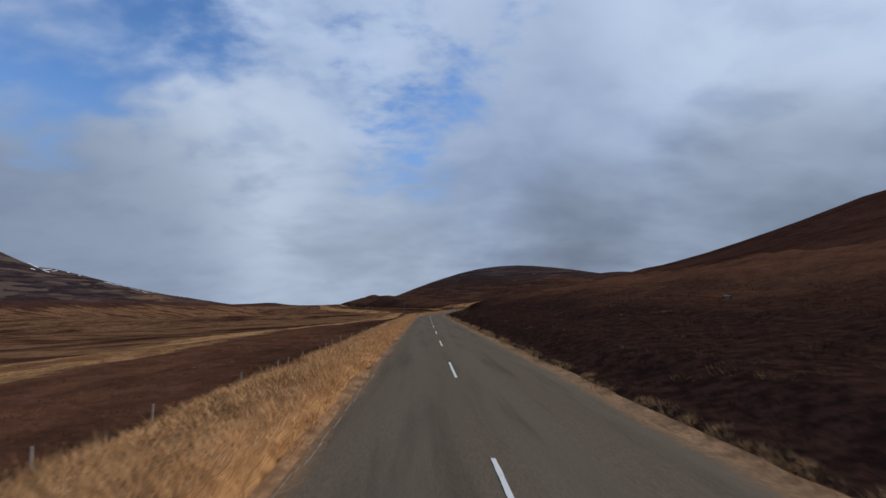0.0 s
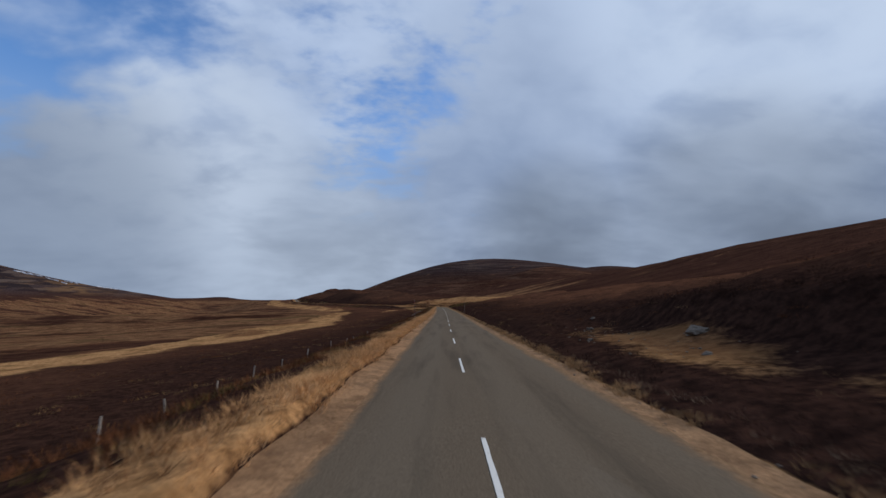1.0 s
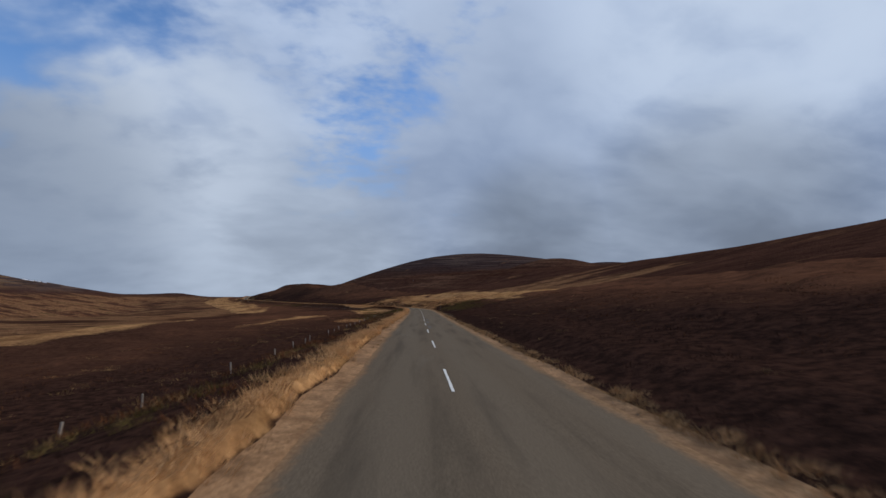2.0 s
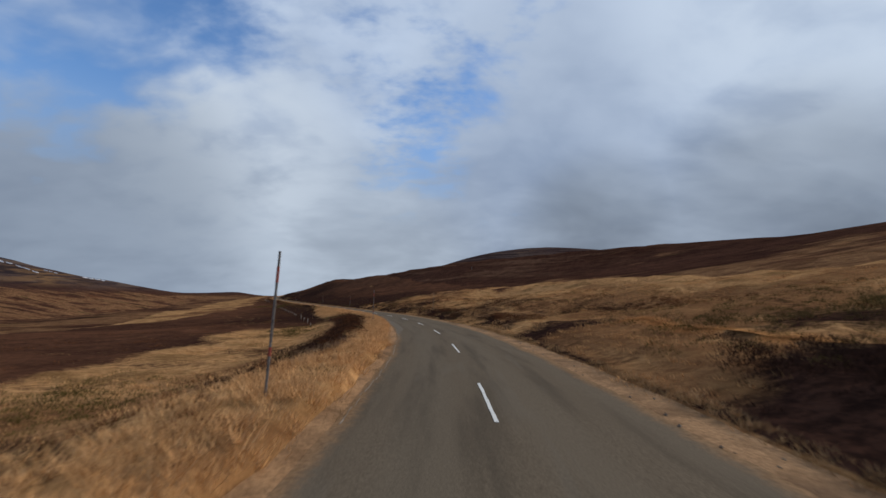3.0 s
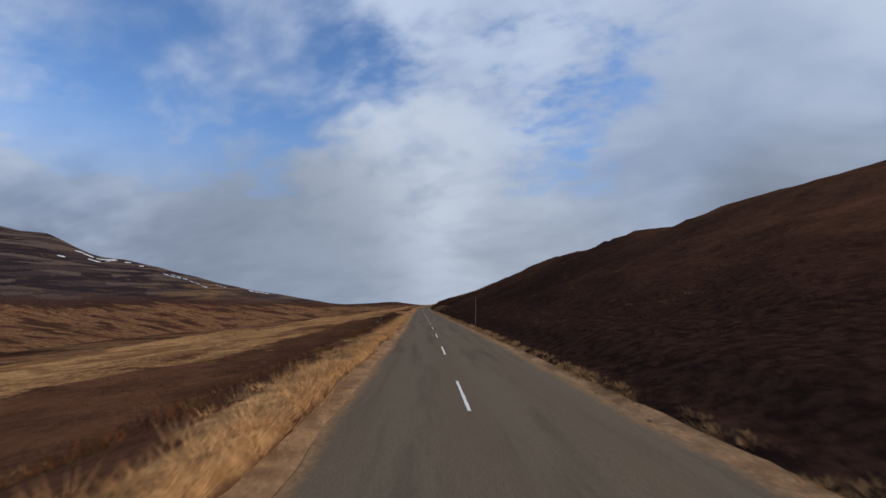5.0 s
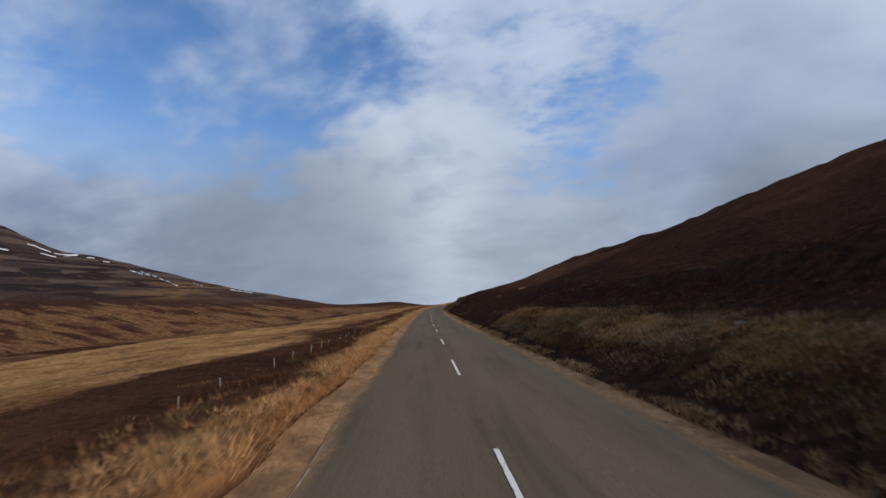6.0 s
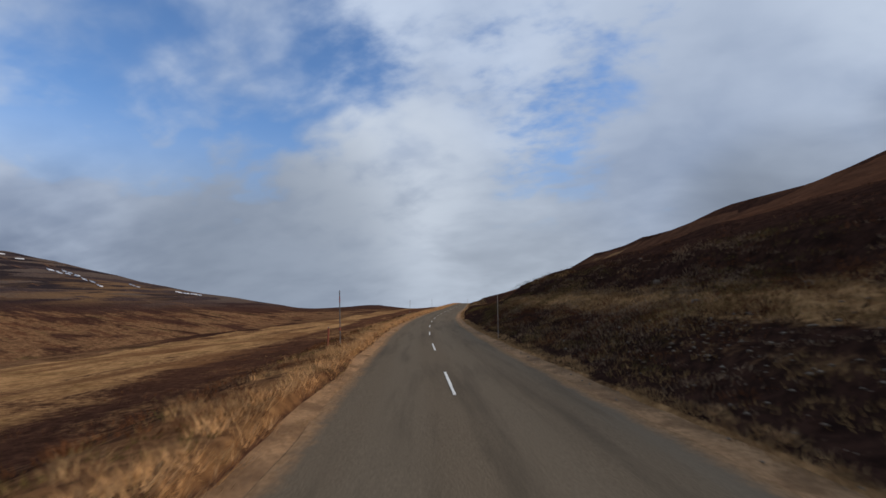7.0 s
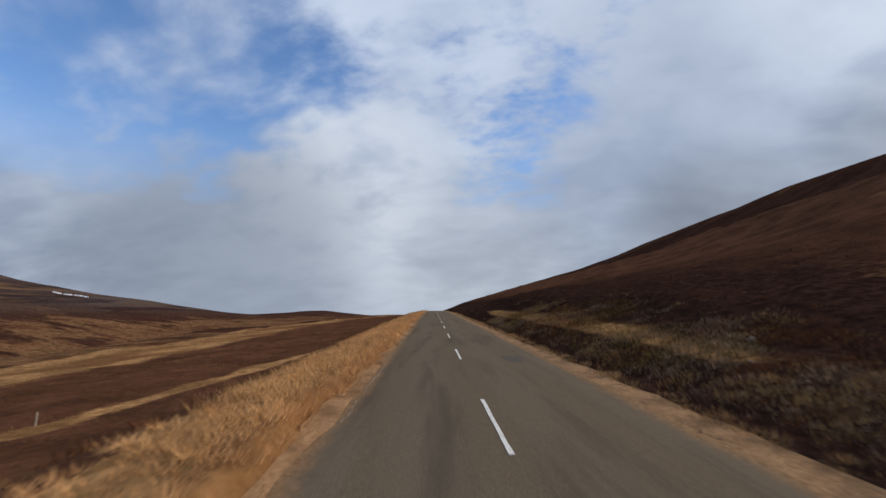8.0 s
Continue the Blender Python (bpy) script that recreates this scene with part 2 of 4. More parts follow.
def far_moor(n, p):
    """Valley grass, rust and heather in ragged bands; old burnt strips and a haze-like grey tint on the mountain."""
    g = attr(n, "grass")
    h = attr(n, "height")
    fine = n.noise(p, 0.30, 6, 0.72)
    bands = n.noise(n.mapped(p, (0.24, 0.95, 1.0)), 0.062, 8, 0.66, 0.5)
    blot = n.noise(p, 0.012, 5, 0.6, 0.4)
    tone = n.noise(n.mapped(p, (0.36, 1.0, 1.0)), 0.085, 7, 0.66, 0.4)
    heather = n.mix(n.range(fine, 0.3, 0.7), (0.024, 0.0115, 0.0080), (0.072, 0.0310, 0.0185))
    brown = n.mix(n.range(n.math("ADD", n.math("MULTIPLY", tone, 0.5), n.math("MULTIPLY", fine, 0.5)), 0.34, 0.66), (0.036, 0.0172, 0.0122), (0.090, 0.0415, 0.0268))
    heather = n.mix(n.range(n.math("ADD", attr(n, "russet"), n.math("MULTIPLY", n.math("SUBTRACT", blot, 0.5), 0.9)), 0.1, 0.9), heather, brown)
    # strips burnt in different years lie along the mountain, streaks of thin grass along the hill
    along = n.add("ShaderNodeCombineXYZ", {0: attr(n, "around"), 1: attr(n, "rise"), 2: 0.0}).outputs[0]
    streak = n.noise(along, 1.0, 6, 0.62, 0.5)
    jagged = n.vec("ADD", along, n.vec("MULTIPLY", n.add("ShaderNodeTexNoise", {"Vector": along, "Scale": 2.2, "Detail": 4.0}).outputs["Color"], (0.5, 0.9, 0.0)))
    year = n.add("ShaderNodeSeparateXYZ", {0: n.add("ShaderNodeTexVoronoi", {"Vector": jagged, "Scale": 0.9, "Randomness": 1.0}).outputs["Color"]}).outputs[0]
    thin = n.mix(n.range(fine, 0.3, 0.7), (0.085, 0.043, 0.027), (0.190, 0.105, 0.062))
    heather = n.mix(n.math("MULTIPLY", n.range(streak, 0.47, 0.62), attr(n, "pale")), heather, thin)
    # grey upper tone puts the haze of distance into the mountain's colour
    upper = n.mix(n.range(fine, 0.34, 0.66), (0.036, 0.0262, 0.0272), (0.074, 0.0530, 0.0515))
    upper = n.mix(n.math("MULTIPLY", n.range(year, 0.62, 0.72), n.range(fine, 0.30, 0.52, 0.2, 0.8)), upper, (0.125, 0.092, 0.074))
    upper = n.mix(n.math("MULTIPLY", n.range(year, 0.38, 0.28), 0.75), upper, (0.024, 0.0190, 0.0215))
    upper = n.mix(n.math("MULTIPLY", n.range(streak, 0.54, 0.66), 0.6), upper, n.mix(fine, (0.070, 0.042, 0.028), (0.150, 0.092, 0.055)))
    upper = n.mix(n.math("MULTIPLY", attr(n, "scree"), n.range(streak, 0.40, 0.58)), upper, n.mix(fine, (0.11, 0.058, 0.030), (0.26, 0.155, 0.080)))
    heather = n.mix(h, heather, upper)
    grass = n.mix(n.range(fine, 0.32, 0.68), (0.118, 0.058, 0.029), (0.275, 0.148, 0.073))
    grass = n.mix(n.math("MULTIPLY", n.range(tone, 0.47, 0.64), 0.8), grass, n.mix(n.range(fine, 0.3, 0.7), (0.062, 0.0265, 0.0155), (0.150, 0.064, 0.033)))
    grass = n.mix(n.math("MULTIPLY", n.range(tone, 0.44, 0.32), 0.8), grass, (0.080, 0.056, 0.023))
    edge = n.math("ADD", g, n.math("MULTIPLY", n.math("SUBTRACT", n.math("ADD", n.math("MULTIPLY", bands, 0.75), n.math("MULTIPLY", blot, 0.25)), 0.5), 3.6))
    return n.mix(n.range(edge, 0.34, 0.74), heather, grass), 0.95, n.math("ADD", fine, tone), 4.0


def asphalt(n, p):
    uv = n.add("ShaderNodeUVMap", uv_map="lane").outputs[0]
    side = n.add("ShaderNodeSeparateXYZ", {0: uv}).outputs[0]
    grit = n.noise(p, 38, 3, 0.7)
    stain = n.noise(n.mapped(uv, (1.6, 0.12, 1)), 1.0, 5, 0.6)
    patch = n.noise(n.mapped(uv, (0.5, 0.07, 1)), 1.0, 4, 0.65, 0.6)
    # worn wheel tracks run along both lanes
    track = n.math("ABSOLUTE", n.math("SINE", n.math("MULTIPLY", n.math("ADD", side, 0.15), 1.75)))
    c = n.mix(n.range(grit, 0.25, 0.75), (0.087, 0.067, 0.0465), (0.164, 0.128, 0.088))
    c = n.mix(n.math("MULTIPLY", n.range(track, 0.45, 1.0), 0.25), c, (0.150, 0.124, 0.090))
    c = n.mix(n.math("MULTIPLY", n.range(stain, 0.46, 0.72), 0.55), c, (0.058, 0.047, 0.035))
    c = n.mix(n.math("MULTIPLY", n.range(patch, 0.60, 0.66), 0.22), c, (0.150, 0.128, 0.098))
    # grit lies over the asphalt's outer edges in places
    wash = n.math("ADD", n.math("MULTIPLY", n.noise(p, 1.3, 5, 0.7), 0.45), n.math("MULTIPLY", n.noise(p, 9, 4, 0.7), 0.35))
    wash = n.math("ADD", n.math("MAXIMUM", n.math("SUBTRACT", side, 0.34), n.math("MULTIPLY", side, -1.0)), n.math("SUBTRACT", wash, 0.40))
    grime = n.mix(n.range(n.noise(p, 14, 5, 0.7), 0.3, 0.7), (0.15, 0.086, 0.043), (0.32, 0.190, 0.100))
    c = n.mix(n.math("MULTIPLY", n.range(wash, 2.08, 2.46), 0.9), c, grime)
    return c, 0.9, grit, 0.006


def gravel(n, p):
    fine = n.noise(p, 14, 5, 0.7)
    mid = n.noise(p, 1.3, 5, 0.65)
    damp = n.noise(p, 0.32, 4, 0.6, 0.4)
    c = n.mix(n.range(fine, 0.28, 0.72), (0.22, 0.121, 0.059), (0.43, 0.254, 0.130))
    c = n.mix(n.math("MULTIPLY", n.range(mid, 0.42, 0.66), 0.75), c, (0.135, 0.074, 0.037))
    return n.mix(n.math("MULTIPLY", n.range(damp, 0.48, 0.64), 0.5), c, (0.110, 0.066, 0.038)), 0.93, n.math("ADD", fine, mid), 0.04


def paint(n, p):
    worn = n.noise(p, 9, 5, 0.7)
    return n.mix(n.range(worn, 0.56, 0.68), (0.66, 0.65, 0.60), (0.28, 0.26, 0.22)), 0.6, worn, 0.004


def blades(light, dark):
    def build(n, p):
        r = n.add("ShaderNodeNewGeometry").outputs["Random Per Island"]
        clump = n.noise(p, 1.1, 5, 0.65)
        f = n.math("ADD", n.math("MULTIPLY", r, 0.35), n.math("MULTIPLY", n.range(clump, 0.3, 0.7), 0.65))
        return n.mix(f, dark, light), 0.85, None, 0
    return build


def plain(base, other, scale=6.0, rough=0.7, bump=0.01):
    def build(n, p):
        v = n.noise(p, scale, 5, 0.65)
        return n.mix(n.range(v, 0.3, 0.7), base, other), rough, v, bump
    return build


M = {
    "moor": material("moorland cover", moor, 0.0),
    "far": material("far moorland", far_moor, 0.0),
    "asphalt": material("worn asphalt", asphalt, 0.015),
    "gravel": material("tan gravel", gravel),
    "paint": material("road paint", paint),
    "gold": material("bleached grass", blades((0.76, 0.452, 0.212), (0.42, 0.218, 0.092)), 0.0),
    "straw": material("straw grass", blades((0.52, 0.325, 0.155), (0.16, 0.088, 0.040)), 0.0),
    "heather": material("dry heather", blades((0.066, 0.0335, 0.0235), (0.018, 0.0104, 0.0084)), 0.0),
    "russet": material("russet heather", blades((0.185, 0.074, 0.032), (0.046, 0.0198, 0.0102)), 0.0),
    "moss": material("green moss", blades((0.155, 0.110, 0.038), (0.055, 0.041, 0.016)), 0.0),
    "tussock": material("pale tussock", blades((0.62, 0.385, 0.190), (0.26, 0.136, 0.058)), 0.0),
    "dull": material("dull straw", blades((0.44, 0.285, 0.140), (0.14, 0.082, 0.040)), 0.0),
    # warm orange copy of the grass; its colour stands in for sunlight
    "sunlit": material("moor grass in sunlit tone", blades((0.80, 0.455, 0.200), (0.40, 0.200, 0.080)), 0.0),
    "olive": material("olive grass", blades((0.42, 0.258, 0.112), (0.15, 0.088, 0.038)), 0.0),
    "stone": material("grey stone", plain((0.10, 0.080, 0.062), (0.23, 0.190, 0.150), 9, 0.9, 0.02)),
    "scree": material("weathered scree", plain((0.13, 0.102, 0.076), (0.27, 0.222, 0.172), 12, 0.95, 0.02), 0.0),
    "snow": material("old snow", plain((0.50, 0.52, 0.56), (0.70, 0.72, 0.76), 0.05, 0.7, 0.3)),
    "pole": material("weathered pole", plain((0.085, 0.080, 0.078), (0.18, 0.168, 0.16), 14, 0.7, 0.004)),
    "red": material("red band", plain((0.20, 0.048, 0.038), (0.31, 0.080, 0.060), 14, 0.7, 0.002)),
    "post": material("silvered post", plain((0.20, 0.17, 0.14), (0.40, 0.35, 0.30), 12, 0.9, 0.01)),
    "repair": material("paler asphalt", plain((0.100, 0.079, 0.057), (0.172, 0.138, 0.100), 26, 0.9, 0.004)),
    "tar": material("tar seam", plain((0.058, 0.049, 0.038), (0.104, 0.087, 0.066), 9, 0.7, 0.002)),
    "stake": material("red-brown stake", plain((0.22, 0.055, 0.035), (0.32, 0.10, 0.06), 12, 0.8, 0.004)),
    "pale": material("dead stalks", blades((0.36, 0.25, 0.155), (0.13, 0.080, 0.048))),
    "crumb": material("worn edge paint", plain((0.17, 0.138, 0.100), (0.34, 0.285, 0.22), 5, 0.9, 0.004)),
}

# ---------------------------------------------------------------- the road's line
STEP = 20.0            # metres between the knots, the first at -20
HEADING = [-1.10, -0.69, -0.90, -0.94, -1.33, -0.81, -4.98, -7.23, -7.03, -7.27, -7.18, -7.11, -6.82, -6.35, -6.08, -6.70, -6.52, -6.31, -5.44, 0.45, 8.49, 16.14, 19.51, 19.39, 20.07, 21.07, 20.39, 20.22, 20.25, 19.75, 20.00, 20.43, 20.66, 20.60, 20.37, 20.26, 20.63, 20.82, 19.82, 20.26, 18.69, 18.99, 19.77, 17.00, 14.44, 12.20, 11.42, 12.66, 12.30, 12.30, 12.30, 12.30, 12.30, 12.30, 12.30, 12.30, 12.30, 12.30]
GRADE = [-0.0014, -0.0026, -0.0037, -0.0045, -0.0055, -0.0067, -0.0078, -0.0088, -0.0087, -0.0080, -0.0071, -0.0062, -0.0056, -0.0054, -0.0053, -0.0053, -0.0048, -0.0039, -0.0033, -0.0027, -0.0026, -0.0030, -0.0035, -0.0031, -0.0027, -0.0025, -0.0022, -0.0018, -0.0012, -0.0003, 0.0007, 0.0015, 0.0021, 0.0025, 0.0027, 0.0028, 0.0032, 0.0030, 0.0034, 0.0046, 0.0057, 0.0070, 0.0097, 0.0142, 0.0194, 0.0232, 0.0237, 0.0230, 0.0235, 0.0235, 0.0230, 0.0215, 0.0190, 0.0150, 0.0110, 0.0060, 0.0020, 0.0000]
LINE_S = np.arange(-100.0, 2600.0, 5.0)
_knots = np.arange(len(HEADING)) * STEP - 20.0
_head = np.radians(np.interp(LINE_S, _knots, HEADING))
_grade = np.interp(LINE_S, _knots, GRADE)


def summed(v):
    c = np.concatenate([[0.0], np.cumsum((v[1:] + v[:-1]) * 2.5)])
    return c - np.interp(0.0, LINE_S, c)


LINE_X, LINE_Y, LINE_Z = summed(-np.sin(_head)), summed(np.cos(_head)), summed(_grade)


def on_line(s, d, z=0.0):
    """Places beside the road: s along it, d to its right, z over its crown."""
    h = np.interp(s, LINE_S, _head)
    return (np.interp(s, LINE_S, LINE_X) + d * np.cos(h), np.interp(s, LINE_S, LINE_Y) + d * np.sin(h), np.interp(s, LINE_S, LINE_Z) + z)


def beside(x, y):
    """s and d of places in the plan."""
    s, d = np.empty(len(x)), np.empty(len(x))
    for a in range(0, len(x), 4000):
        px, py = x[a:a + 4000, None], y[a:a + 4000, None]
        j = np.argmin((px - LINE_X) ** 2 + (py - LINE_Y) ** 2, axis=1)
        dx, dy, h = px[:, 0] - LINE_X[j], py[:, 0] - LINE_Y[j], _head[j]
        ahead, side = -dx * np.sin(h) + dy * np.cos(h), dx * np.cos(h) + dy * np.sin(h)
        s[a:a + 4000] = LINE_S[j] + np.clip(ahead, -2.6, 2.6)
        d[a:a + 4000] = np.sign(side) * np.hypot(side, ahead - np.clip(ahead, -2.6, 2.6))
    return s, d


# ---------------------------------------------------------------- the lie of the land
def lattice(ix, iy, seed):
    v = np.sin(ix * 127.1 + iy * 311.7 + seed * 74.7) * 43758.5453
    return v - np.floor(v)


def ripple(x, y, seed=0, octaves=4):
    """Smooth noise about 0, waves of one metre and less."""
    out, amp, x, y = 0.0, 0.5, np.asarray(x, float), np.asarray(y, float)
    for k in range(octaves):
        ix, iy = np.floor(x), np.floor(y)
        fx, fy = x - ix, y - iy
        fx, fy = fx * fx * (3 - 2 * fx), fy * fy * (3 - 2 * fy)
        a = lattice(ix, iy, seed + k) * (1 - fx) + lattice(ix + 1, iy, seed + k) * fx
        b = lattice(ix, iy + 1, seed + k) * (1 - fx) + lattice(ix + 1, iy + 1, seed + k) * fx
        out = out + amp * ((a * (1 - fy) + b * fy) * 2 - 1)
        x, y, amp = x * 2.03 + 5.1, y * 2.03 + 1.7, amp * 0.5
    return out


def ease(v, a, b):
    t = np.clip((v - a) / (b - a), 0, 1)
    return t * t * (3 - 2 * t)


# the crest of the slope on the right by s: its height and its distance from the road
CREST_S = [0, 120, 190, 300, 420, 480, 530, 625, 735, 805, 875, 950, 1045, 1250, 1500]
CREST_H = [30.0, 28.0, 26.4, 24.7, 18.1, 21.6, 17.0, 9.5, 15.0, 17.8, 15.3, 14.7, 22.9, 31.0, 34.2]
CREST_D = [112.1, 102.2, 131.1, 112.4, 99.4, 95.2, 57.7, 21.0, 38.5, 51.9, 42.9, 42.2, 64.3, 120.5, 95.5]
FOOT = [0.43, -0.15, 0.31, 1.04, 0.28]      # how straight the slope starts from the road, by s
# the far mountains by their bearing (degrees left of +y) from the middle of the way
FAR_B = [-180, -60, 8, 17, 20, 23.5, 27, 30.2, 36.8, 42.9, 48.4, 53.4, 57.8, 61.7, 75, 100, 180]
FAR_H = [0.0, -5.6, -38.0, -20.3, 1.7, 11.8, 6.7, 5.2, 33.4, 56.8, 92.0, 113.4, 154.6, 180.1, 179.5, 150.0, 0.0]
# hills: x, y, width, height
HILLS = ((148.1, 1335.9, 177.1, 83.1), (349.4, 1208.8, 134.9, 33.4), (-79.0, 981.4, 214.3, -82.2), (201.0, 705.7, 65.1, 45.4), (460.5, 945.6, 165.3, 49.3))
EDGE_L, EDGE_R = -2.35, 2.72      # the asphalt's edges


def layby(s):
    """How far the flat roadside widens on the left (metres)."""
    return 1.0 * ease(s, 84, 91) * (1 - ease(s, 106, 114)) + 2.3 * ease(s, 646, 656) * (1 - ease(s, 670, 680))


def paved_left(s):
    """How far from the road's middle the clean asphalt reaches on the left."""
    return np.interp(s, [0, 60, 90, 118, 150, 270, 295, 345, 395, 450, 508, 640, 755, 800, 860, 935], [2.2, 2.12, 2.0, 1.96, 2.08, 2.18, 2.1, 2.28, 2.33, 2.25, 2.14, 2.18, 2.17, 2.3, 2.34, 2.34]) + 0.10 * ripple(s / 3.2, s * 0 + 8, 97, 4)


def gravel_left(s):
    """How far from the road's middle the gravel on the left reaches."""
    return np.interp(s, [0, 60, 82, 112, 150, 270, 295, 345, 380, 398, 420, 450, 510, 640, 700, 755, 805, 850, 905, 960],
                     [2.40, 2.46, 2.62, 2.58, 2.55, 2.68, 2.42, 2.60, 2.68, 2.55, 2.48, 2.58, 2.58, 2.66, 2.64, 2.66, 2.76, 2.72, 2.62, 2.62]) + layby(s)


def gravel_right(s):
    """The same on the right."""
    return np.interp(s, [0, 60, 115, 290, 345, 358, 375, 395, 450, 690, 755, 805, 873, 940], [3.0, 3.0, 3.1, 3.08, 3.4, 3.6, 3.5, 3.2, 3.08, 3.06, 3.15, 3.38, 3.3, 3.12])


def cutting(s):
    """Where the slope is an old cutting: a steep bank below a grassy ledge (0 to 1)."""
    return ease(s, 778, 800) * (1 - ease(s, 846, 862)) + 0.75 * ease(s, 925, 945) * (1 - ease(s, 990, 1010)) + 0.6 * ease(s, 672, 684) * (1 - ease(s, 712, 726))


def hollow(s):
    """Where small cleared hollows are dug into the foot of the slope (0 to 1)."""
    return ease(s, 80, 86) * (1 - ease(s, 98, 104)) + ease(s, 116, 123) * (1 - ease(s, 137, 144))


def land(x, y, s, d):
    """Height of the ground."""
    road = np.interp(s, LINE_S, LINE_Z)
    # right: a low bank, then the hillside up to its crest
    e = np.maximum(d - 2.9, 0)
    t = e / np.interp(s, CREST_S, CREST_D)
    top = np.interp(s, CREST_S, CREST_H)
    low = np.interp(s, [850, 950, 1050, 1150, 1300], FOOT)
    rise, brow = np.minimum(t, 3) * (low + (1 - low) * np.minimum(t, 3)), 1.05 + 0.12 * (1 - np.exp(-t))
    g = 0.5 * (rise + brow - np.sqrt((rise - brow) ** 2 + 0.02))
    g = g + 0.5 * np.sqrt(1.05 ** 2 + 0.02) - 0.525
    lip = np.maximum(d - gravel_right(s), 0)
    bank = (1 - ease(s, 1040, 1200)) * (0.07 * ease(lip, 0.0, 0.3) + 0.40 * ease(lip, 0.4, 2.4)) + 0.7 * ease(e, 3, 12)
    bank = bank + cutting(s) * (0.55 * ease(e, 0.9, 3.2) + 0.5 * ease(e, 3.2, 5.2) + 0.75 * ease(e, 5.0, 6.0) - 1.2 * ease(e, 14, 60))
    bank = bank + hollow(s) * (0.8 * ease(d, 7.9, 9.0) - 0.25 * ease(d, 4.4, 5.2) - 0.55 * ease(d, 13, 26))
    right = top * g * (1 - 0.9 * ease(s, 1120, 1480)) + bank + ease(e, 1.0, 14) * (1 - 0.75 * ease(e, 25, 60)) * (1 - 0.6 * ease(s, 720, 780)) * (1.5 * ripple(x / 21, y / 21, 3, 3) + 0.8 * ripple(x / 5.5, y / 5.5, 9, 3)) + ease(e, 40, 120) * 1.5 * ripple(x / 90, y / 90, 21, 3)
    # left: a grassed berm, then down to the valley floor
    e = np.maximum(-d - gravel_left(s) - 0.24 * ripple(s / 1.9, s * 0 + 3, 67, 4), 0)
    held = np.interp(s, [255, 300, 385, 430, 1000, 1400], [1, 0.3, 0.3, 1, 1, 0.2])
    left = 0.30 * ease(e, 0.0, 0.36) - (1.3 * ease(e, 1.3, 7) + 14 * (1 - np.exp(-e / 180)) * held)
    left = left + ease(e, 2, 14) * (0.35 * ripple(x / 6, y / 6, 14, 3) + ease(e, 15, 60) * 1.6 * ripple(x / 45, y / 45, 17, 3))
    side = np.where(d > 0, right, left)
    # far mountains and the hill ahead
    qx, qy = x + 8, y - 494
    r, b = np.hypot(qx, qy), np.degrees(np.arctan2(-qx, qy))
    rough = 1 + 0.10 * ripple(b / 3.0, r / 400, 31, 4) * ease(r, 700, 1200)
    far = np.interp(b, FAR_B, FAR_H) * ease(r, 560, 1380) * rough
    hill = sum(h * np.exp(-((x - hx) ** 2 + (y - hy) ** 2) / (2 * w * w)) for hx, hy, w, h in HILLS)
    away = ease(np.abs(d), 50, 220)
    camber = -0.018 * np.minimum(np.abs(d), 4.0)
    return road + camber + side + (far + hill) * away


def blob(s, d, s0, d0, ls, ld):
    return np.exp(-(((s - s0) / ls) ** 2 + ((d - d0) / ld) ** 2))


def verge(s):
    """How far from the road's middle the grassed berm on the left reaches."""
    return np.interp(s, [0, 40, 80, 110, 150, 290, 318, 330, 343, 352, 360, 398, 405, 415, 440, 458, 480, 510, 680, 740, 800, 860, 905, 960],
                     [5.3, 5.0, 4.5, 3.7, 3.55, 3.5, 3.4, 3.7, 5.2, 5.0, 4.25, 4.25, 6.5, 7.0, 4.6, 3.75, 3.9, 3.95, 3.8, 3.8, 4.7, 4.6, 4.7, 5.0]) + 0.75 * ripple(s / 3.1, s * 0 + 4, 73, 3) + 0.5 * ripple(s / 0.9, s * 0 + 9, 75, 2) + layby(s)


def full_grass(s):
    """Where the berm is all grass (1) and where heather grows through it (0)."""
    return np.interp(s, [-20, 70, 100, 280, 306, 316, 328, 345, 395, 475, 520, 660, 720, 780, 860, 890], [1, 1, 0.5, 0.6, 0.6, 0.24, 0.4, 0.85, 1, 1, 0.6, 0.4, 0.5, 0.3, 0.45, 1])


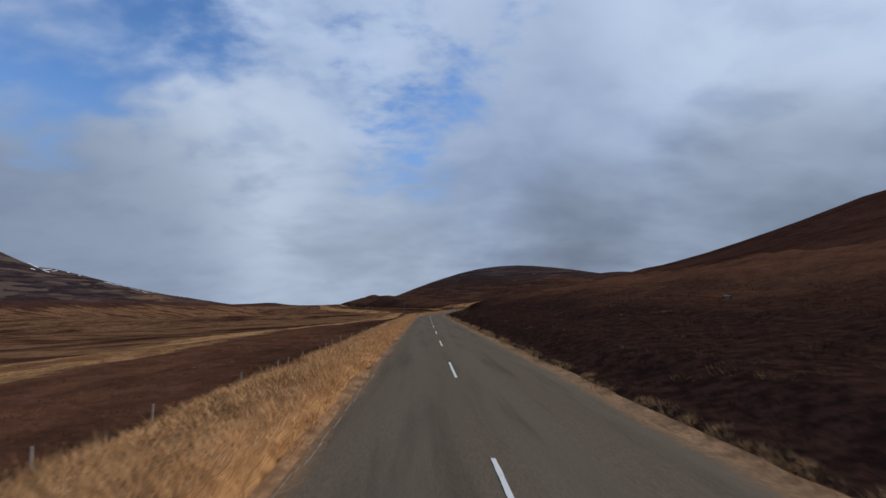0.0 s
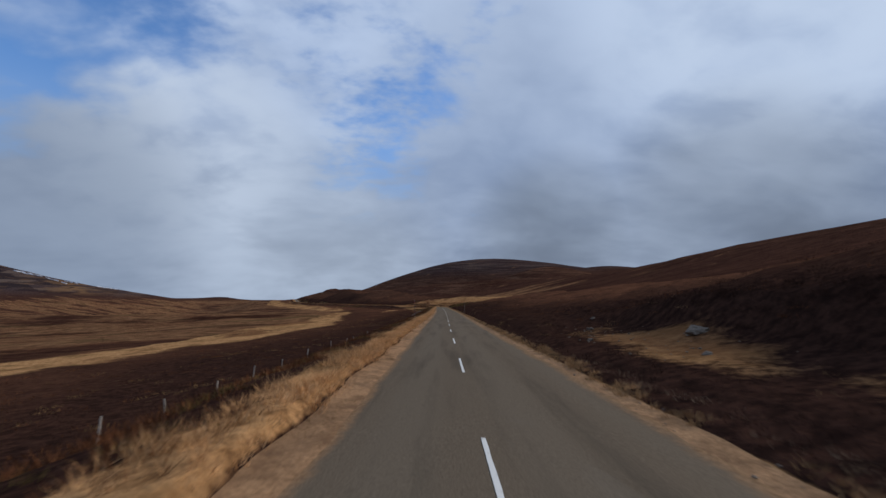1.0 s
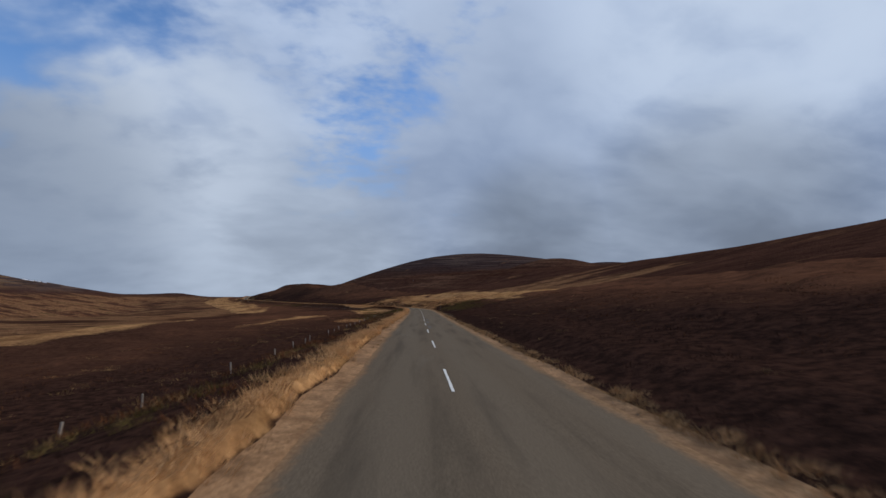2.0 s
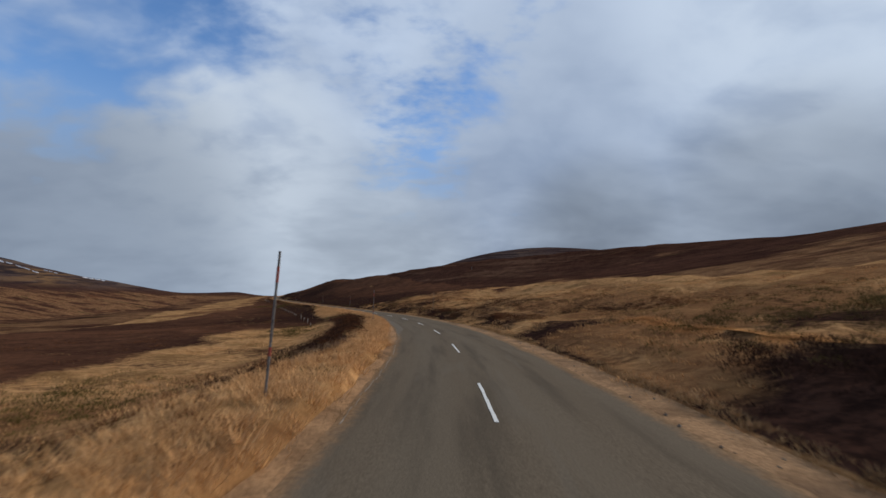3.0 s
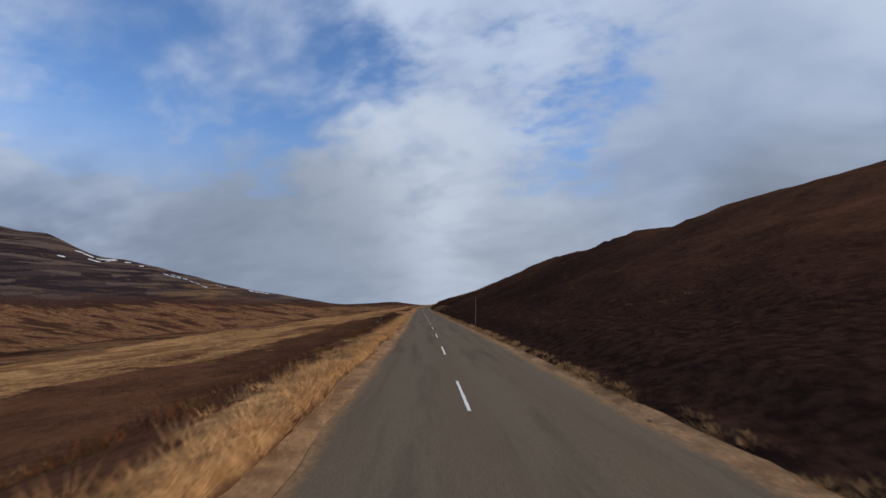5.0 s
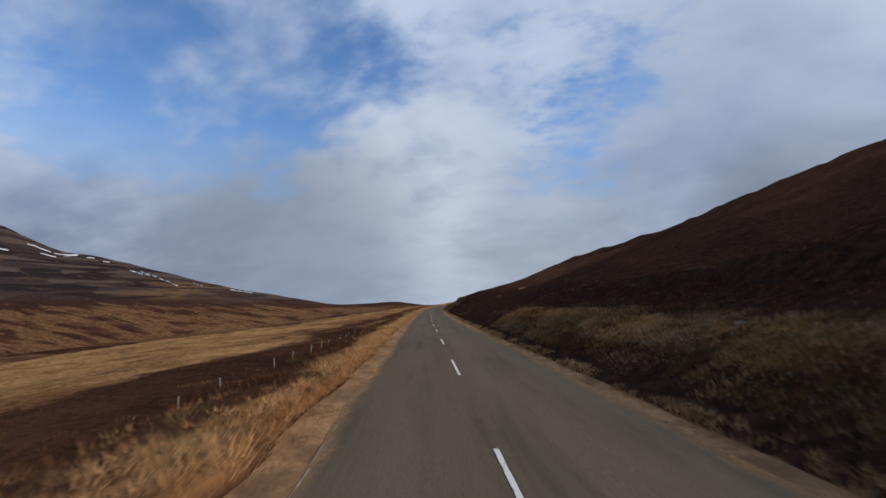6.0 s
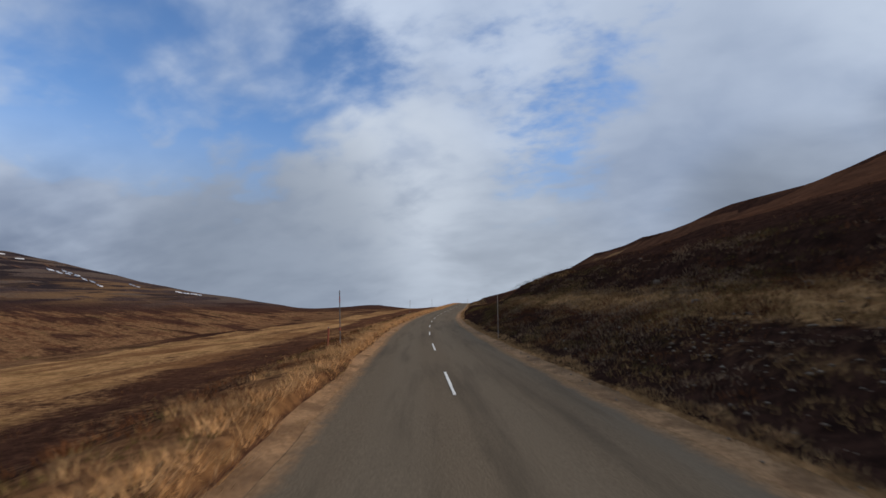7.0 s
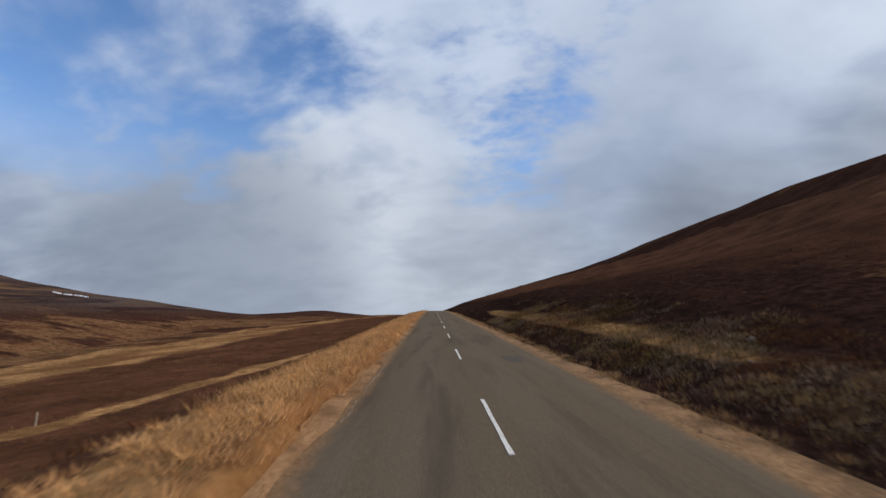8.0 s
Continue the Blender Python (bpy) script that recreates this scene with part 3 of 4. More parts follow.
def grassy(x, y, s, d):
    """How much of the cover is grass (0 to 1)."""
    r = ripple(s / 26, d / 5.5, 41, 4)
    e = np.maximum(-d - 3.2, 0)
    # grass thinned at the berm's foot: imitates its shadow and bare soil edge
    left = np.where(-d < verge(s), (0.26 + 0.71 * full_grass(s)) * (0.45 + 0.55 * ease(-d - gravel_left(s) - 0.24 * ripple(s / 1.9, s * 0 + 3, 67, 4), 0.04, 0.2)), np.interp(s, [745, 785, 860, 920], [0.10, 0.46, 0.40, 0.14]))
    broad = np.interp(s, [225, 285, 320, 350, 390, 430, 470, 520, 640, 700, 770, 850, 930], [20, 26, 32, 46, 46, 40, 24, 14, 10, 8, 6, 11, 17]) + 5 * ripple(s / 40, s * 0 + 2.2, 47, 3)
    left = np.maximum(left, ease(e, broad, broad + 7) * 0.64)
    for s0, d0, ls, ld, a in ((309, -11.6, 7, 2.1, 0.85), (322, -24, 24, 2.6, 0.7), (112, -40, 60, 5, 0.4), (545, -7.5, 20, 0.9, 0.45), (888, -10.8, 17, 1.5, 0.62), (862, -7.6, 9, 0.7, 0.4)):
        left = left + a * blob(s, d, s0, d0, ls, ld)
    left = left + 0.7 * np.exp(-((d + 17 - 0.22 * (s - 917)) / 0.8) ** 2) * ease(s, 900, 912) * (1 - ease(s, 950, 968))
    inside = ease(s, 343, 353) * (1 - ease(s, 396, 410)) * (1 - ease(e, 11.5, 14.5))
    inside = inside * (1 - 0.9 * ease(s, 355, 360) * (1 - ease(s, 397, 402)) * ease(-d, 4.1, 4.4) * (1 - ease(-d, 6.0, 6.8)))
    left = np.maximum(left, inside * (0.70 + 0.5 * ripple(x / 5, y / 5, 91, 3)))
    left = left + 0.36 * r * ease(e, 3, 8)
    e = np.maximum(d - 2.9, 0)
    mottle = ripple(x / 5.0, y / 5.0, 57, 4)
    right = 0.05 + 0.5 * (1 - ease(d - gravel_right(s), 0.03, 0.18)) + 0.17 * r * ease(e, 1, 8)
    for s0, d0, ls, ld, a in ((132, 6.2, 9, 1.9, 0.8), (91, 6.9, 4, 0.8, 0.85), (86, 7.3, 3, 0.6, 0.6), (77, 5.7, 3.5, 0.9, 0.5), (111, 4.6, 4, 0.3, 0.5), (119, 5.8, 3, 0.5, 0.5), (372, 20, 26, 9, 0.8), (398, 26, 34, 16, 0.8), (388, 62, 22, 26, 0.75), (424, 14, 24, 6, 0.6), (366, 9, 9, 3, 0.55),
                              (402, 9, 7, 2.5, 0.5), (345, 20, 20, 5, 0.4), (452, 24, 26, 7, 0.4), (505, 9, 8, 2, 0.45), (673, 5.4, 3.2, 1.1, 0.8), (667, 4.6, 1.5, 0.5, 0.6), (456, 12.5, 1.5, 2.5, 0.6), (695, 5.1, 3, 0.8, 0.5),
                              (778, 11.6, 3, 0.9, 0.5), (773, 13.7, 3.5, 0.9, 0.46), (792, 12, 4, 1.4, 0.4), (812, 5.0, 8, 0.9, 0.35), (874, 7, 5, 1.3, 0.55), (905, 12, 14, 4, 0.38), (930, 18, 12, 6, 0.42), (925, 40.5, 22, 1.6, 0.75), (958, 36.5, 16, 1.6, 0.7), (558, 32, 8, 2.4, 0.36), (542, 30.5, 9, 2.0, 0.36), (527, 26.5, 8, 1.7, 0.38), (552, 20, 7, 3.0, 0.24), (783, 20, 4, 1.4, 0.6), (796, 32, 7, 1.3, 0.55),
                              (965, 9, 14, 2.2, 0.4)):
        q = a * blob(s, d, s0, d0, ls, ld)
        right = right + q * (0.85 + 0.9 * mottle)
    right = right + 0.22 * ripple(x / 3.2, y / 3.2, 29, 3) * ease(e, 1, 5)
    # the meadow outside the bend, with heather coming through, and the ledges of the cuttings
    field = ease(s, 349, 357) * (1 - ease(s, 432, 452)) * ease(d - gravel_right(s), 0.0, 0.15) * (1 - ease(d, 40 + 30 * ease(s, 430, 370), 55 + 45 * ease(s, 430, 370)))
    mixed = ease(s - 1.2 * (d - 6), 363, 371) * (1 - ease(d, 8, 14))
    for s0, d0, ls, ld, a in ((359, 13, 4.5, 4.5, 0.75), (353, 6.8, 2.4, 1.5, 0.9), (373, 12, 4, 1.6, 0.8), (378, 6.1, 2.6, 0.9, 0.7), (397, 6.3, 5, 1.0, 0.7), (381, 5.6, 5, 1.7, 0.6), (370, 16, 3, 1.4, 0.6)):
        field = field - a * blob(s, d, s0, d0, ls, ld)
    right = np.maximum(right, field * (0.78 - 0.42 * mixed + (0.85 + 0.6 * mixed) * ripple(x / 6.5, y / 6.5, 87, 4)))
    shelf = ease(s, 796, 806) * (1 - ease(s, 838, 850)) * ease(d, 6.0, 6.4) * (1 - ease(d, 7.5, 8.0)) + ease(s, 928, 936) * (1 - ease(s, 968, 980)) * ease(d, 5.0, 5.4) * (1 - ease(d, 6.4, 6.9))
    shelf = shelf + 0.85 * ease(s, 682, 689) * (1 - ease(s, 703, 713)) * ease(d, 4.3, 4.8) * (1 - ease(d, 6.2, 6.8))
    right = np.maximum(right, shelf * (0.72 + 0.4 * mottle))
    return np.clip(np.where(d > 0, right, left), 0, 1)


def russet(x, y, s, d):
    """How brown the heather is: browner high on the slope and across the valley, darker by the road."""
    # the subtracted band above the ledges paints in the shade of the steep bank
    return np.clip(np.where(d > 0, (0.30 * ease(d, 8, 13) + 0.65 * ease(d, 9, 34)) * np.interp(s, [420, 450, 500, 560, 640, 760, 840], [1, 0.6, 0.6, 0.8, 0.6, 0.6, 1]) - 0.5 * ease(s, 784, 800) * ease(d, 7.6, 8.4) * (1 - ease(d, 11, 15)), np.interp(s, [0, 60, 105, 260, 300, 480, 520, 640, 760, 840, 900], [0.60, 0.55, 0.18, 0.15, 0.3, 0.25, 0.60, 0.5, 0.35, 0.35, 0.8]) + 0.30 * ease(-d, 9, 24)) + 0.35 * ripple(x / 30, y / 30, 83, 3), 0, 1)


# ---------------------------------------------------------------- mesh helpers
def mesh_object(name, verts, faces, mat, parent=None, smooth=True):
    me = bpy.data.meshes.new(name)
    me.from_pydata((np.asarray(verts, float) * U).tolist(), [], faces.tolist() if isinstance(faces, np.ndarray) else faces)
    me.materials.append(mat)
    if smooth:
        me.polygons.foreach_set("use_smooth", [True] * len(me.polygons))
    me.update()
    ob = new(name, me)
    if parent is not None:
        ob.parent = parent
    return ob


def part(name, bm, mat, parent, label=""):
    me = bpy.data.meshes.new(name)
    bm.to_mesh(me)
    bm.free()
    me.materials.append(mat)
    ob = new(name, me)
    ob.parent = parent
    return tagged(ob, label)


def give(ob, name, values):
    a = ob.data.attributes.new(name, "FLOAT", "POINT")
    a.data.foreach_set("value", np.asarray(values, np.float32))


def grid_faces(rows, cols):
    i = np.arange(rows * cols).reshape(rows, cols)
    return np.stack([i[:-1, :-1], i[:-1, 1:], i[1:, 1:], i[1:, :-1]], -1).reshape(-1, 4)


# ---------------------------------------------------------------- ground
def spread(a, b, step, reach_a, reach_b):
    """Even steps from a to b and growing ones beyond them."""
    out = list(np.arange(a, b, step))
    for start, end, sign in ((a, reach_a, -1), (b, reach_b, 1)):
        v, w = start, step
        while sign * (end - v) > 0:
            v, w = v + sign * w, w * 1.07
            out.append(v)
    return np.unique(np.array(out))


def build_ground():
    gx, gy = spread(-420, 380, 9, -4200, 4200), spread(-40, 1300, 9, -3000, 4800)
    x, y = [v.ravel() for v in np.meshgrid(gx, gy)]
    s, d = beside(x, y)
    z = land(x, y, s, d)
    under = ease(-np.abs(d), -44, -36) * ease(s, -95, -70) * (1 - ease(s, 1290, 1330))
    ob = mesh_object("ground", np.stack([x, y, z - (0.9 + 2.4 * ease(-np.abs(d), -34, -22)) * under], 1), grid_faces(len(gy), len(gx)), M["far"])
    give(ob, "grass", grassy(x, y, s, d) * np.where(d < 0, 1 - 0.9 * ease(z, -4, 8), 1))
    give(ob, "russet", russet(x, y, s, d))
    give(ob, "height", np.where(d < 0, ease(z, -2, 24), 0.7 * ease(z, 48, 80)))
    bearing = np.degrees(np.arctan2(-(x + 8), y - 494))
    give(ob, "around", np.where(d > 0, s / 42, bearing / 3.0))
    give(ob, "rise", np.where(d > 0, z / 2.3, z / 5.0))
    give(ob, "pale", np.where(d > 0, np.maximum(0.6 * ease(s, 425, 480) * (1 - ease(s, 600, 740)) * (1 - 0.6 * ease(z, 14, 26)), 0.75 * ease(d, 90, 160) * (1 - ease(z, 42, 66))), 0))
    give(ob, "scree", np.where(d < 0, np.exp(-((bearing - 43.5) / 3.6) ** 2) * ease(z, 6, 16) * (1 - ease(z, 40, 58)), 0))
    tagged(ob, "brown heather moor and bleached grass valley below hills", "moorland", kind="structure")

    ss = np.concatenate([np.arange(-60, 1040, 1.4), np.arange(1040, 1330, 4.0)])
    steps = np.concatenate([[-0.45, -0.15, -0.03, 0.04, 0.11, 0.19, 0.29, 0.42, 0.6, 0.85, 1.2, 1.65, 2.2], np.arange(2.9, 17.5, 0.85), np.arange(18.5, 46, 2.4)])
    for name, side, label in (("roadside_left", -1, "bleached grass verge falling away to brown heather"), ("roadside_right", 1, "brown heather bank rising beside the road")):
        s, o = [v.ravel() for v in np.meshgrid(ss, steps if side > 0 else steps[::-1], indexing="ij")]
        d = side * (o + np.where(o < 5, gravel_right(s) if side > 0 else gravel_left(s), 2.7))
        x, y, _ = on_line(s, d)
        z = land(x, y, s, d) + np.where(d > 0, 0.30, 0.18) * ease(np.abs(d), 3.8, 8) * ripple(x / 1.7, y / 1.7, 51, 3) - 1.4 * ease(np.abs(d), 43, 48) - 0.07 * (1 - ease(o, -0.12, 0.03))
        ob = mesh_object(name, np.stack([x, y, z], 1), grid_faces(len(ss), len(steps)), M["moor"])
        give(ob, "grass", grassy(x, y, s, d))
        give(ob, "russet", russet(x, y, s, d))
        tagged(ob, label, "moorland", kind="structure")


def strip(name, ss, dd, lift, mat, label, wobble=0.0, seed=0, rough=0.0):
    """A band along the road, from the offsets dd (left to right) and their lifts."""
    s, d = [v.ravel() for v in np.meshgrid(ss, np.array(dd), indexing="ij")]
    z = np.tile(np.array(lift), len(ss)) - 0.018 * np.abs(d)
    across = d.copy()
    d = np.where(d < -2, -paved_left(s) - (-2 - d - 0.35), d)
    if wobble:
        w = wobble * ripple(s / 2.2, s * 0 + seed, seed, 4)
        edge = np.tile(np.array([1.0] + [0.0] * (len(dd) - 2) + [1.0]), len(ss))
        d = d + w * edge
        z = z + rough * ripple(s / 0.9, d / 0.25, seed + 3, 3)
    x, y, z = on_line(s, d, z)
    ob = mesh_object(name, np.stack([x, y, z], 1), grid_faces(len(ss), len(dd)), mat)
    uv = ob.data.uv_layers.new(name="lane")
    loops = np.empty(len(ob.data.loops), int)
    ob.data.loops.foreach_get("vertex_index", loops)
    uv.data.foreach_set("uv", np.stack([across, s], 1)[loops].ravel().astype(np.float32))
    return tagged(ob, label, "road", kind="structure")


def build_road():
    ss = np.concatenate([np.arange(-60, 1010, 0.7), np.arange(1010, 1330, 4.0)])
    strip("road", ss, [EDGE_L - 0.1, -1.5, -0.8, 0, 0.8, 1.6, EDGE_R + 0.1], [0.0] * 7, M["asphalt"], "worn grey asphalt road with a broken centre line", 0.13, 5)
    for name, side in (("gravel_shoulder_left", -1), ("gravel_shoulder_right", 1)):
        reach = (gravel_left(ss) - layby(ss) + 0.12) if side < 0 else gravel_right(ss) + 0.12
        inner = paved_left(ss) - 0.12 if side < 0 else 2.52 + ss * 0
        verts = []
        for q in np.linspace(0, 1, 7):
            d = inner + (reach - inner) * q + 0.24 * q * ripple(ss / 1.9, ss * 0 + 3, 67, 4)
            lift = -0.035 + 0.033 * ease(d, inner, inner + 0.35) + 0.05 * q * q + 0.022 * ripple(ss / 0.9, d / 0.25, 70 + side, 3)
            verts.append(np.stack(on_line(ss, side * d, lift - 0.018 * d), 1))
        ob = mesh_object(name, np.concatenate(verts), grid_faces(7, len(ss)), M["gravel"])
        tagged(ob, "sandy tan gravel shoulder along the road", "road", kind="structure")


def build_marks():
    """Broken centre line: marks of three metres, nine metres from one to the next."""
    wear = random.Random(4)
    for k in range(-3, 125):
        far = 4.29 + 9.0 * k
        s = np.linspace(far - 3.1 + wear.uniform(-0.06, 0.06), far + wear.uniform(-0.06, 0.06), 16)
        half = 0.031
        l = [-half + wear.uniform(-0.005, 0.005) for _ in s]
        r = [half + wear.uniform(-0.005, 0.005) for _ in s]
        verts = []
        for lift in (0.0, 0.006):
            for a, b, c in zip(s, l, r):
                verts += [on_line(a, b, lift), on_line(a, c, lift)]
        n = len(s) * 2
        faces = [(n + i, n + i + 1, n + i + 3, n + i + 2) for i in range(0, n - 2, 2)]
        faces += [(i, n + i, n + i + 2, i + 2) for i in range(0, n - 2, 2)] + [(i + 1, i + 3, n + i + 3, n + i + 1) for i in range(0, n - 2, 2)]
        faces += [(0, 1, n + 1, n), (n - 2, 2 * n - 2, 2 * n - 1, n - 1)]
        ob = mesh_object("road_mark", verts, faces, M["paint"], None, False)
        tagged(ob, "white painted mark of the broken centre line", "road marking", "centre line marks")


build_ground()
build_road()
build_marks()


def ground_at(s, d):
    s, d = np.atleast_1d(np.asarray(s, float)), np.atleast_1d(np.asarray(d, float))
    x, y, _ = on_line(s, d)
    return x, y, land(x, y, s, d)


# ---------------------------------------------------------------- plants
def plants(name, s, d, blades_each, height, spread_, lean, width, mat, label, category, rng, sink=0.04, dome=0.0):
    """Tufts of narrow bent blades, one mesh; with a dome they stand on low rounded hummocks."""
    x, y, z = ground_at(s, d)
    n, k = len(x), blades_each
    x, y, z = [np.repeat(v, k) for v in (x, y, z)]
    h = np.repeat(height * rng.uniform(0.55, 1.35, n), k) * rng.uniform(0.6, 1.15, n * k)
    a = rng.uniform(0, 2 * np.pi, n * k)
    size = np.repeat(rng.uniform(0.5, 1.3, n), k) if dome else 1.0
    out = np.sqrt(rng.uniform(0, 1, n * k)) * spread_ * size
    z = z + dome * size * (1 - (out / (spread_ * size)) ** 2)
    bx, by = x + np.cos(a) * out, y + np.sin(a) * out
    la = a + rng.normal(0, 0.7, n * k)
    lx, ly = np.cos(la) * lean * h * rng.uniform(0.3, 1.2, n * k), np.sin(la) * lean * h * rng.uniform(0.3, 1.2, n * k)
    wa = rng.uniform(0, np.pi, n * k)
    wx, wy = np.cos(wa) * width / 2, np.sin(wa) * width / 2
    v = np.empty((n * k, 3, 3))
    v[:, 0] = np.stack([bx - wx, by - wy, z - sink], 1)
    v[:, 1] = np.stack([bx + wx, by + wy, z - sink], 1)
    v[:, 2] = np.stack([bx + lx, by + ly, z + h], 1)
    m = n * k
    me = bpy.data.meshes.new(name)
    me.vertices.add(m * 3)
    me.vertices.foreach_set("co", (v * U).astype(np.float32).ravel())
    me.loops.add(m * 3)
    me.loops.foreach_set("vertex_index", np.arange(m * 3, dtype=np.int32))
    me.polygons.add(m)
    me.polygons.foreach_set("loop_start", np.arange(m, dtype=np.int32) * 3)
    me.update(calc_edges=True)
    me.materials.append(mat)
    ob = new(name, me)
    return tagged(ob, label, category, kind="stuff")


rng = np.random.default_rng(7)


def along(count, near, far, power=1.6, start=-15.0, end=1010.0):
    """Scattered places, denser towards the road."""
    s = rng.uniform(start, end, count)
    return s, near + (far - near) * rng.uniform(0, 1, count) ** power


def keep(s, d, limit, seed, size=3.0):
    m = ripple(s / size, d / size, seed, 3) > limit
    return s[m], d[m]


# the berm: matted bleached grass bent over by the wind, in clumps
s, d = along(118000, 2.5, 8.4, 1.0)
edge = gravel_left(s) + 0.24 * ripple(s / 1.9, s * 0 + 3, 67, 4) + 0.10
m = (d > edge) & (d < verge(s) + rng.normal(0, 0.25, len(s))) & (ripple(s / 2.2, d / 1.1, 77, 3) > 0.35 - 0.9 * full_grass(s))
s, d = s[m], d[m]
dull = (rng.uniform(0, 1, len(s)) < np.interp(s, [80, 110, 290, 320, 430, 450, 480, 520, 870, 905], [0, 0.5, 0.5, 0, 0, 0.55, 0.6, 0.7, 0.7, 0])) & (ripple(s / 5, d / 2, 99, 3) > -0.25)
plants("dull_grass", s[dull], -d[dull], 20, 0.095, 0.24, 1.8, 0.0095, M["dull"], "dull straw grass on the roadside berm", "grass", rng, dome=0.06)
s, d = s[~dull], d[~dull]
plants("golden_grass", s, -d, 17, 0.11, 0.24, 1.8, 0.011, M["gold"], "tall bleached golden grass on the roadside berm", "grass", rng, dome=0.07)
s, d = along(15000, 0.12, 0.75, 1.3)
d = d + gravel_left(s) + 0.24 * ripple(s / 1.9, s * 0 + 3, 67, 4)
s, d = keep(s, d, -0.18, 69, 1.5)
m = rng.uniform(0, 1, len(s)) < 0.5 + 0.5 * full_grass(s)
s, d = s[m], d[m]
plants("berm_fringe", s, -d, 19, 0.15, 0.20, 1.3, 0.010, M["gold"], "thick bleached grass hanging over the gravel edge", "grass", rng, dome=0.10)
s, d = along(11000, -0.34, 0.15, 0.7)
d = d + gravel_left(s)
s, d = keep(s, d, 0.05, 105, 1.4)
plants("stray_tufts", s, -d, 18, 0.06, 0.12, 1.5, 0.010, M["dull"], "stray dull grass tufts growing into the gravel", "grass", rng)
s, d = keep(*along(20000, 3.15, 5.6, 1.2), 0.10, 79, 1.7)
m = (d < verge(s) + 0.1) & (d > gravel_left(s) + 0.25) & (rng.uniform(0, 1, len(s)) < 0.2 + 0.8 * full_grass(s))
plants("tall_tussocks", s[m], -d[m], 34, 0.23, 0.22, 0.9, 0.010, M["tussock"], "tall pale straw tussocks on the roadside berm", "grass", rng)
s, d = along(15500, -0.04, 0.26, 1.0)
d = d + gravel_right(s) + 0.12 * ripple(s / 1.4, s * 0 + 6, 63, 3)
s, d = keep(s, d, -0.16, 61, 1.3)
plants("roadside_grass", s, d, 15, 0.06, 0.13, 1.4, 0.0115, M["straw"], "low straw-coloured grass tufts along the bank", "grass", rng, dome=0.08)
s, d = along(4600, 0.04, 0.36, 1.0)
d = d + gravel_right(s)
s, d = keep(s, d, 0.12, 65, 1.1)
plants("roadside_grass", s, d, 26, 0.085, 0.14, 1.2, 0.012, M["tussock"], "pale straw tussocks along the foot of the bank", "grass", rng, dome=0.09)


def heather(name, side, count, near, far, mat, label):
    s, d = along(count, near, far, 1.5)
    d = np.where(side > 0, np.maximum(d, gravel_right(s) + 0.35 + 0.25 * rng.uniform(0, 1, len(s))), d)
    g = grassy(*on_line(s, side * d)[:2], s, side * d)
    m = (g < 0.45) & ((side > 0) | (mat is M["russet"]) | (rng.uniform(0.15, 0.75, len(s)) > russet(*on_line(s, -d)[:2], s, -d)))
    s, d = s[m], side * d[m]
    plants(name, s, d, 26, 0.075, 0.60, 1.3, 0.018, mat, label, "heather", rng, 0.05, 0.11)


heather("dark_heather", 1, 7500, 3.7, 22, M["heather"], "dark brown dry heather on the hillside bank")
heather("dark_heather", -1, 4600, 4.3, 16, M["heather"], "dark brown dry heather below the berm")
heather("russet_heather", 1, 4200, 7.5, 30, M["russet"], "russet dry heather on the hillside bank")
heather("russet_heather", -1, 4600, 6.0, 26, M["russet"], "russet dry heather below the berm")
# large dark and olive cushions on the meadow of the bend and on the cuttings
# dark ones behind the hollows are added to imitate the shaded bank
for kind, label, spots in (("heather", "big dark heather cushions among bleached grass", ((353, 6.6, 1.8, 1.0, 80), (386, 5.4, 5, 0.8, 34), (374, 12, 3, 1.2, 40), (397, 6, 4, 0.9, 34), (415, 7, 8, 2, 40), (818, 5.2, 16, 0.8, 90), (818, 8.6, 16, 0.5, 110), (92, 9.0, 6, 0.5, 90), (128, 9.1, 8, 0.5, 90), (696, 7.9, 9, 0.4, 80), (948, 4.6, 14, 0.4, 50), (950, 7.6, 16, 0.6, 80), (399, -7.5, 3, 0.8, 16), (378, -5.2, 11, 0.45, 190), (347, -4.9, 1.6, 0.4, 26), (322, -4.6, 5, 0.8, 90), (871, -5.7, 3, 0.7, 60), (876, -7.6, 4, 0.8, 50), (455, -4.5, 7, 0.35, 90), (307, -5.8, 2, 0.7, 26), (338, -6.4, 5, 1.5, 50), (325, -13, 8, 2.5, 60))),
                           ("russet", "big russet heather cushions among bleached grass", ((372, 14.5, 3, 1.6, 46), (378, 6.2, 2.5, 0.8, 34), (397, 6.4, 3, 0.9, 34), (392, 10, 9, 3, 44), (408, 20, 14, 6, 50), (344, -9, 4, 2.2, 60), (378, -5.1, 11, 0.45, 110), (824, 5.6, 16, 1.0, 70), (690, 6.5, 12, 1.2, 70))),
                           ("moss", "big olive green cushions of moss and blaeberry", ((359, 13, 3.2, 3.2, 240), (327, 8.5, 8, 2.8, 240), (334, -9.6, 6, 1.6, 90), (321, -4.6, 7, 0.8, 170), (319, -4.0, 5, 0.35, 90), (357, -11, 2.5, 1.4, 70), (390, -10, 5, 1.0, 40), (92, 6.4, 2, 0.35, 50), (840, 6, 5, 1.2, 60), (872, 6.2, 3, 1.0, 60), (543, -13, 4, 1.8, 90), (318, -8, 5, 1.8, 50)))):
    s, d = [np.concatenate([rng.normal(p_[i], p_[i + 2], p_[4]) for p_ in spots]) for i in (0, 1)]
    m = (d < -3.6) | (d > 4.5)
    plants("cushions", s[m], d[m], 82, 0.07, 0.5, 1.3, 0.015, M[kind], label, "heather", rng, 0.05, 0.26)


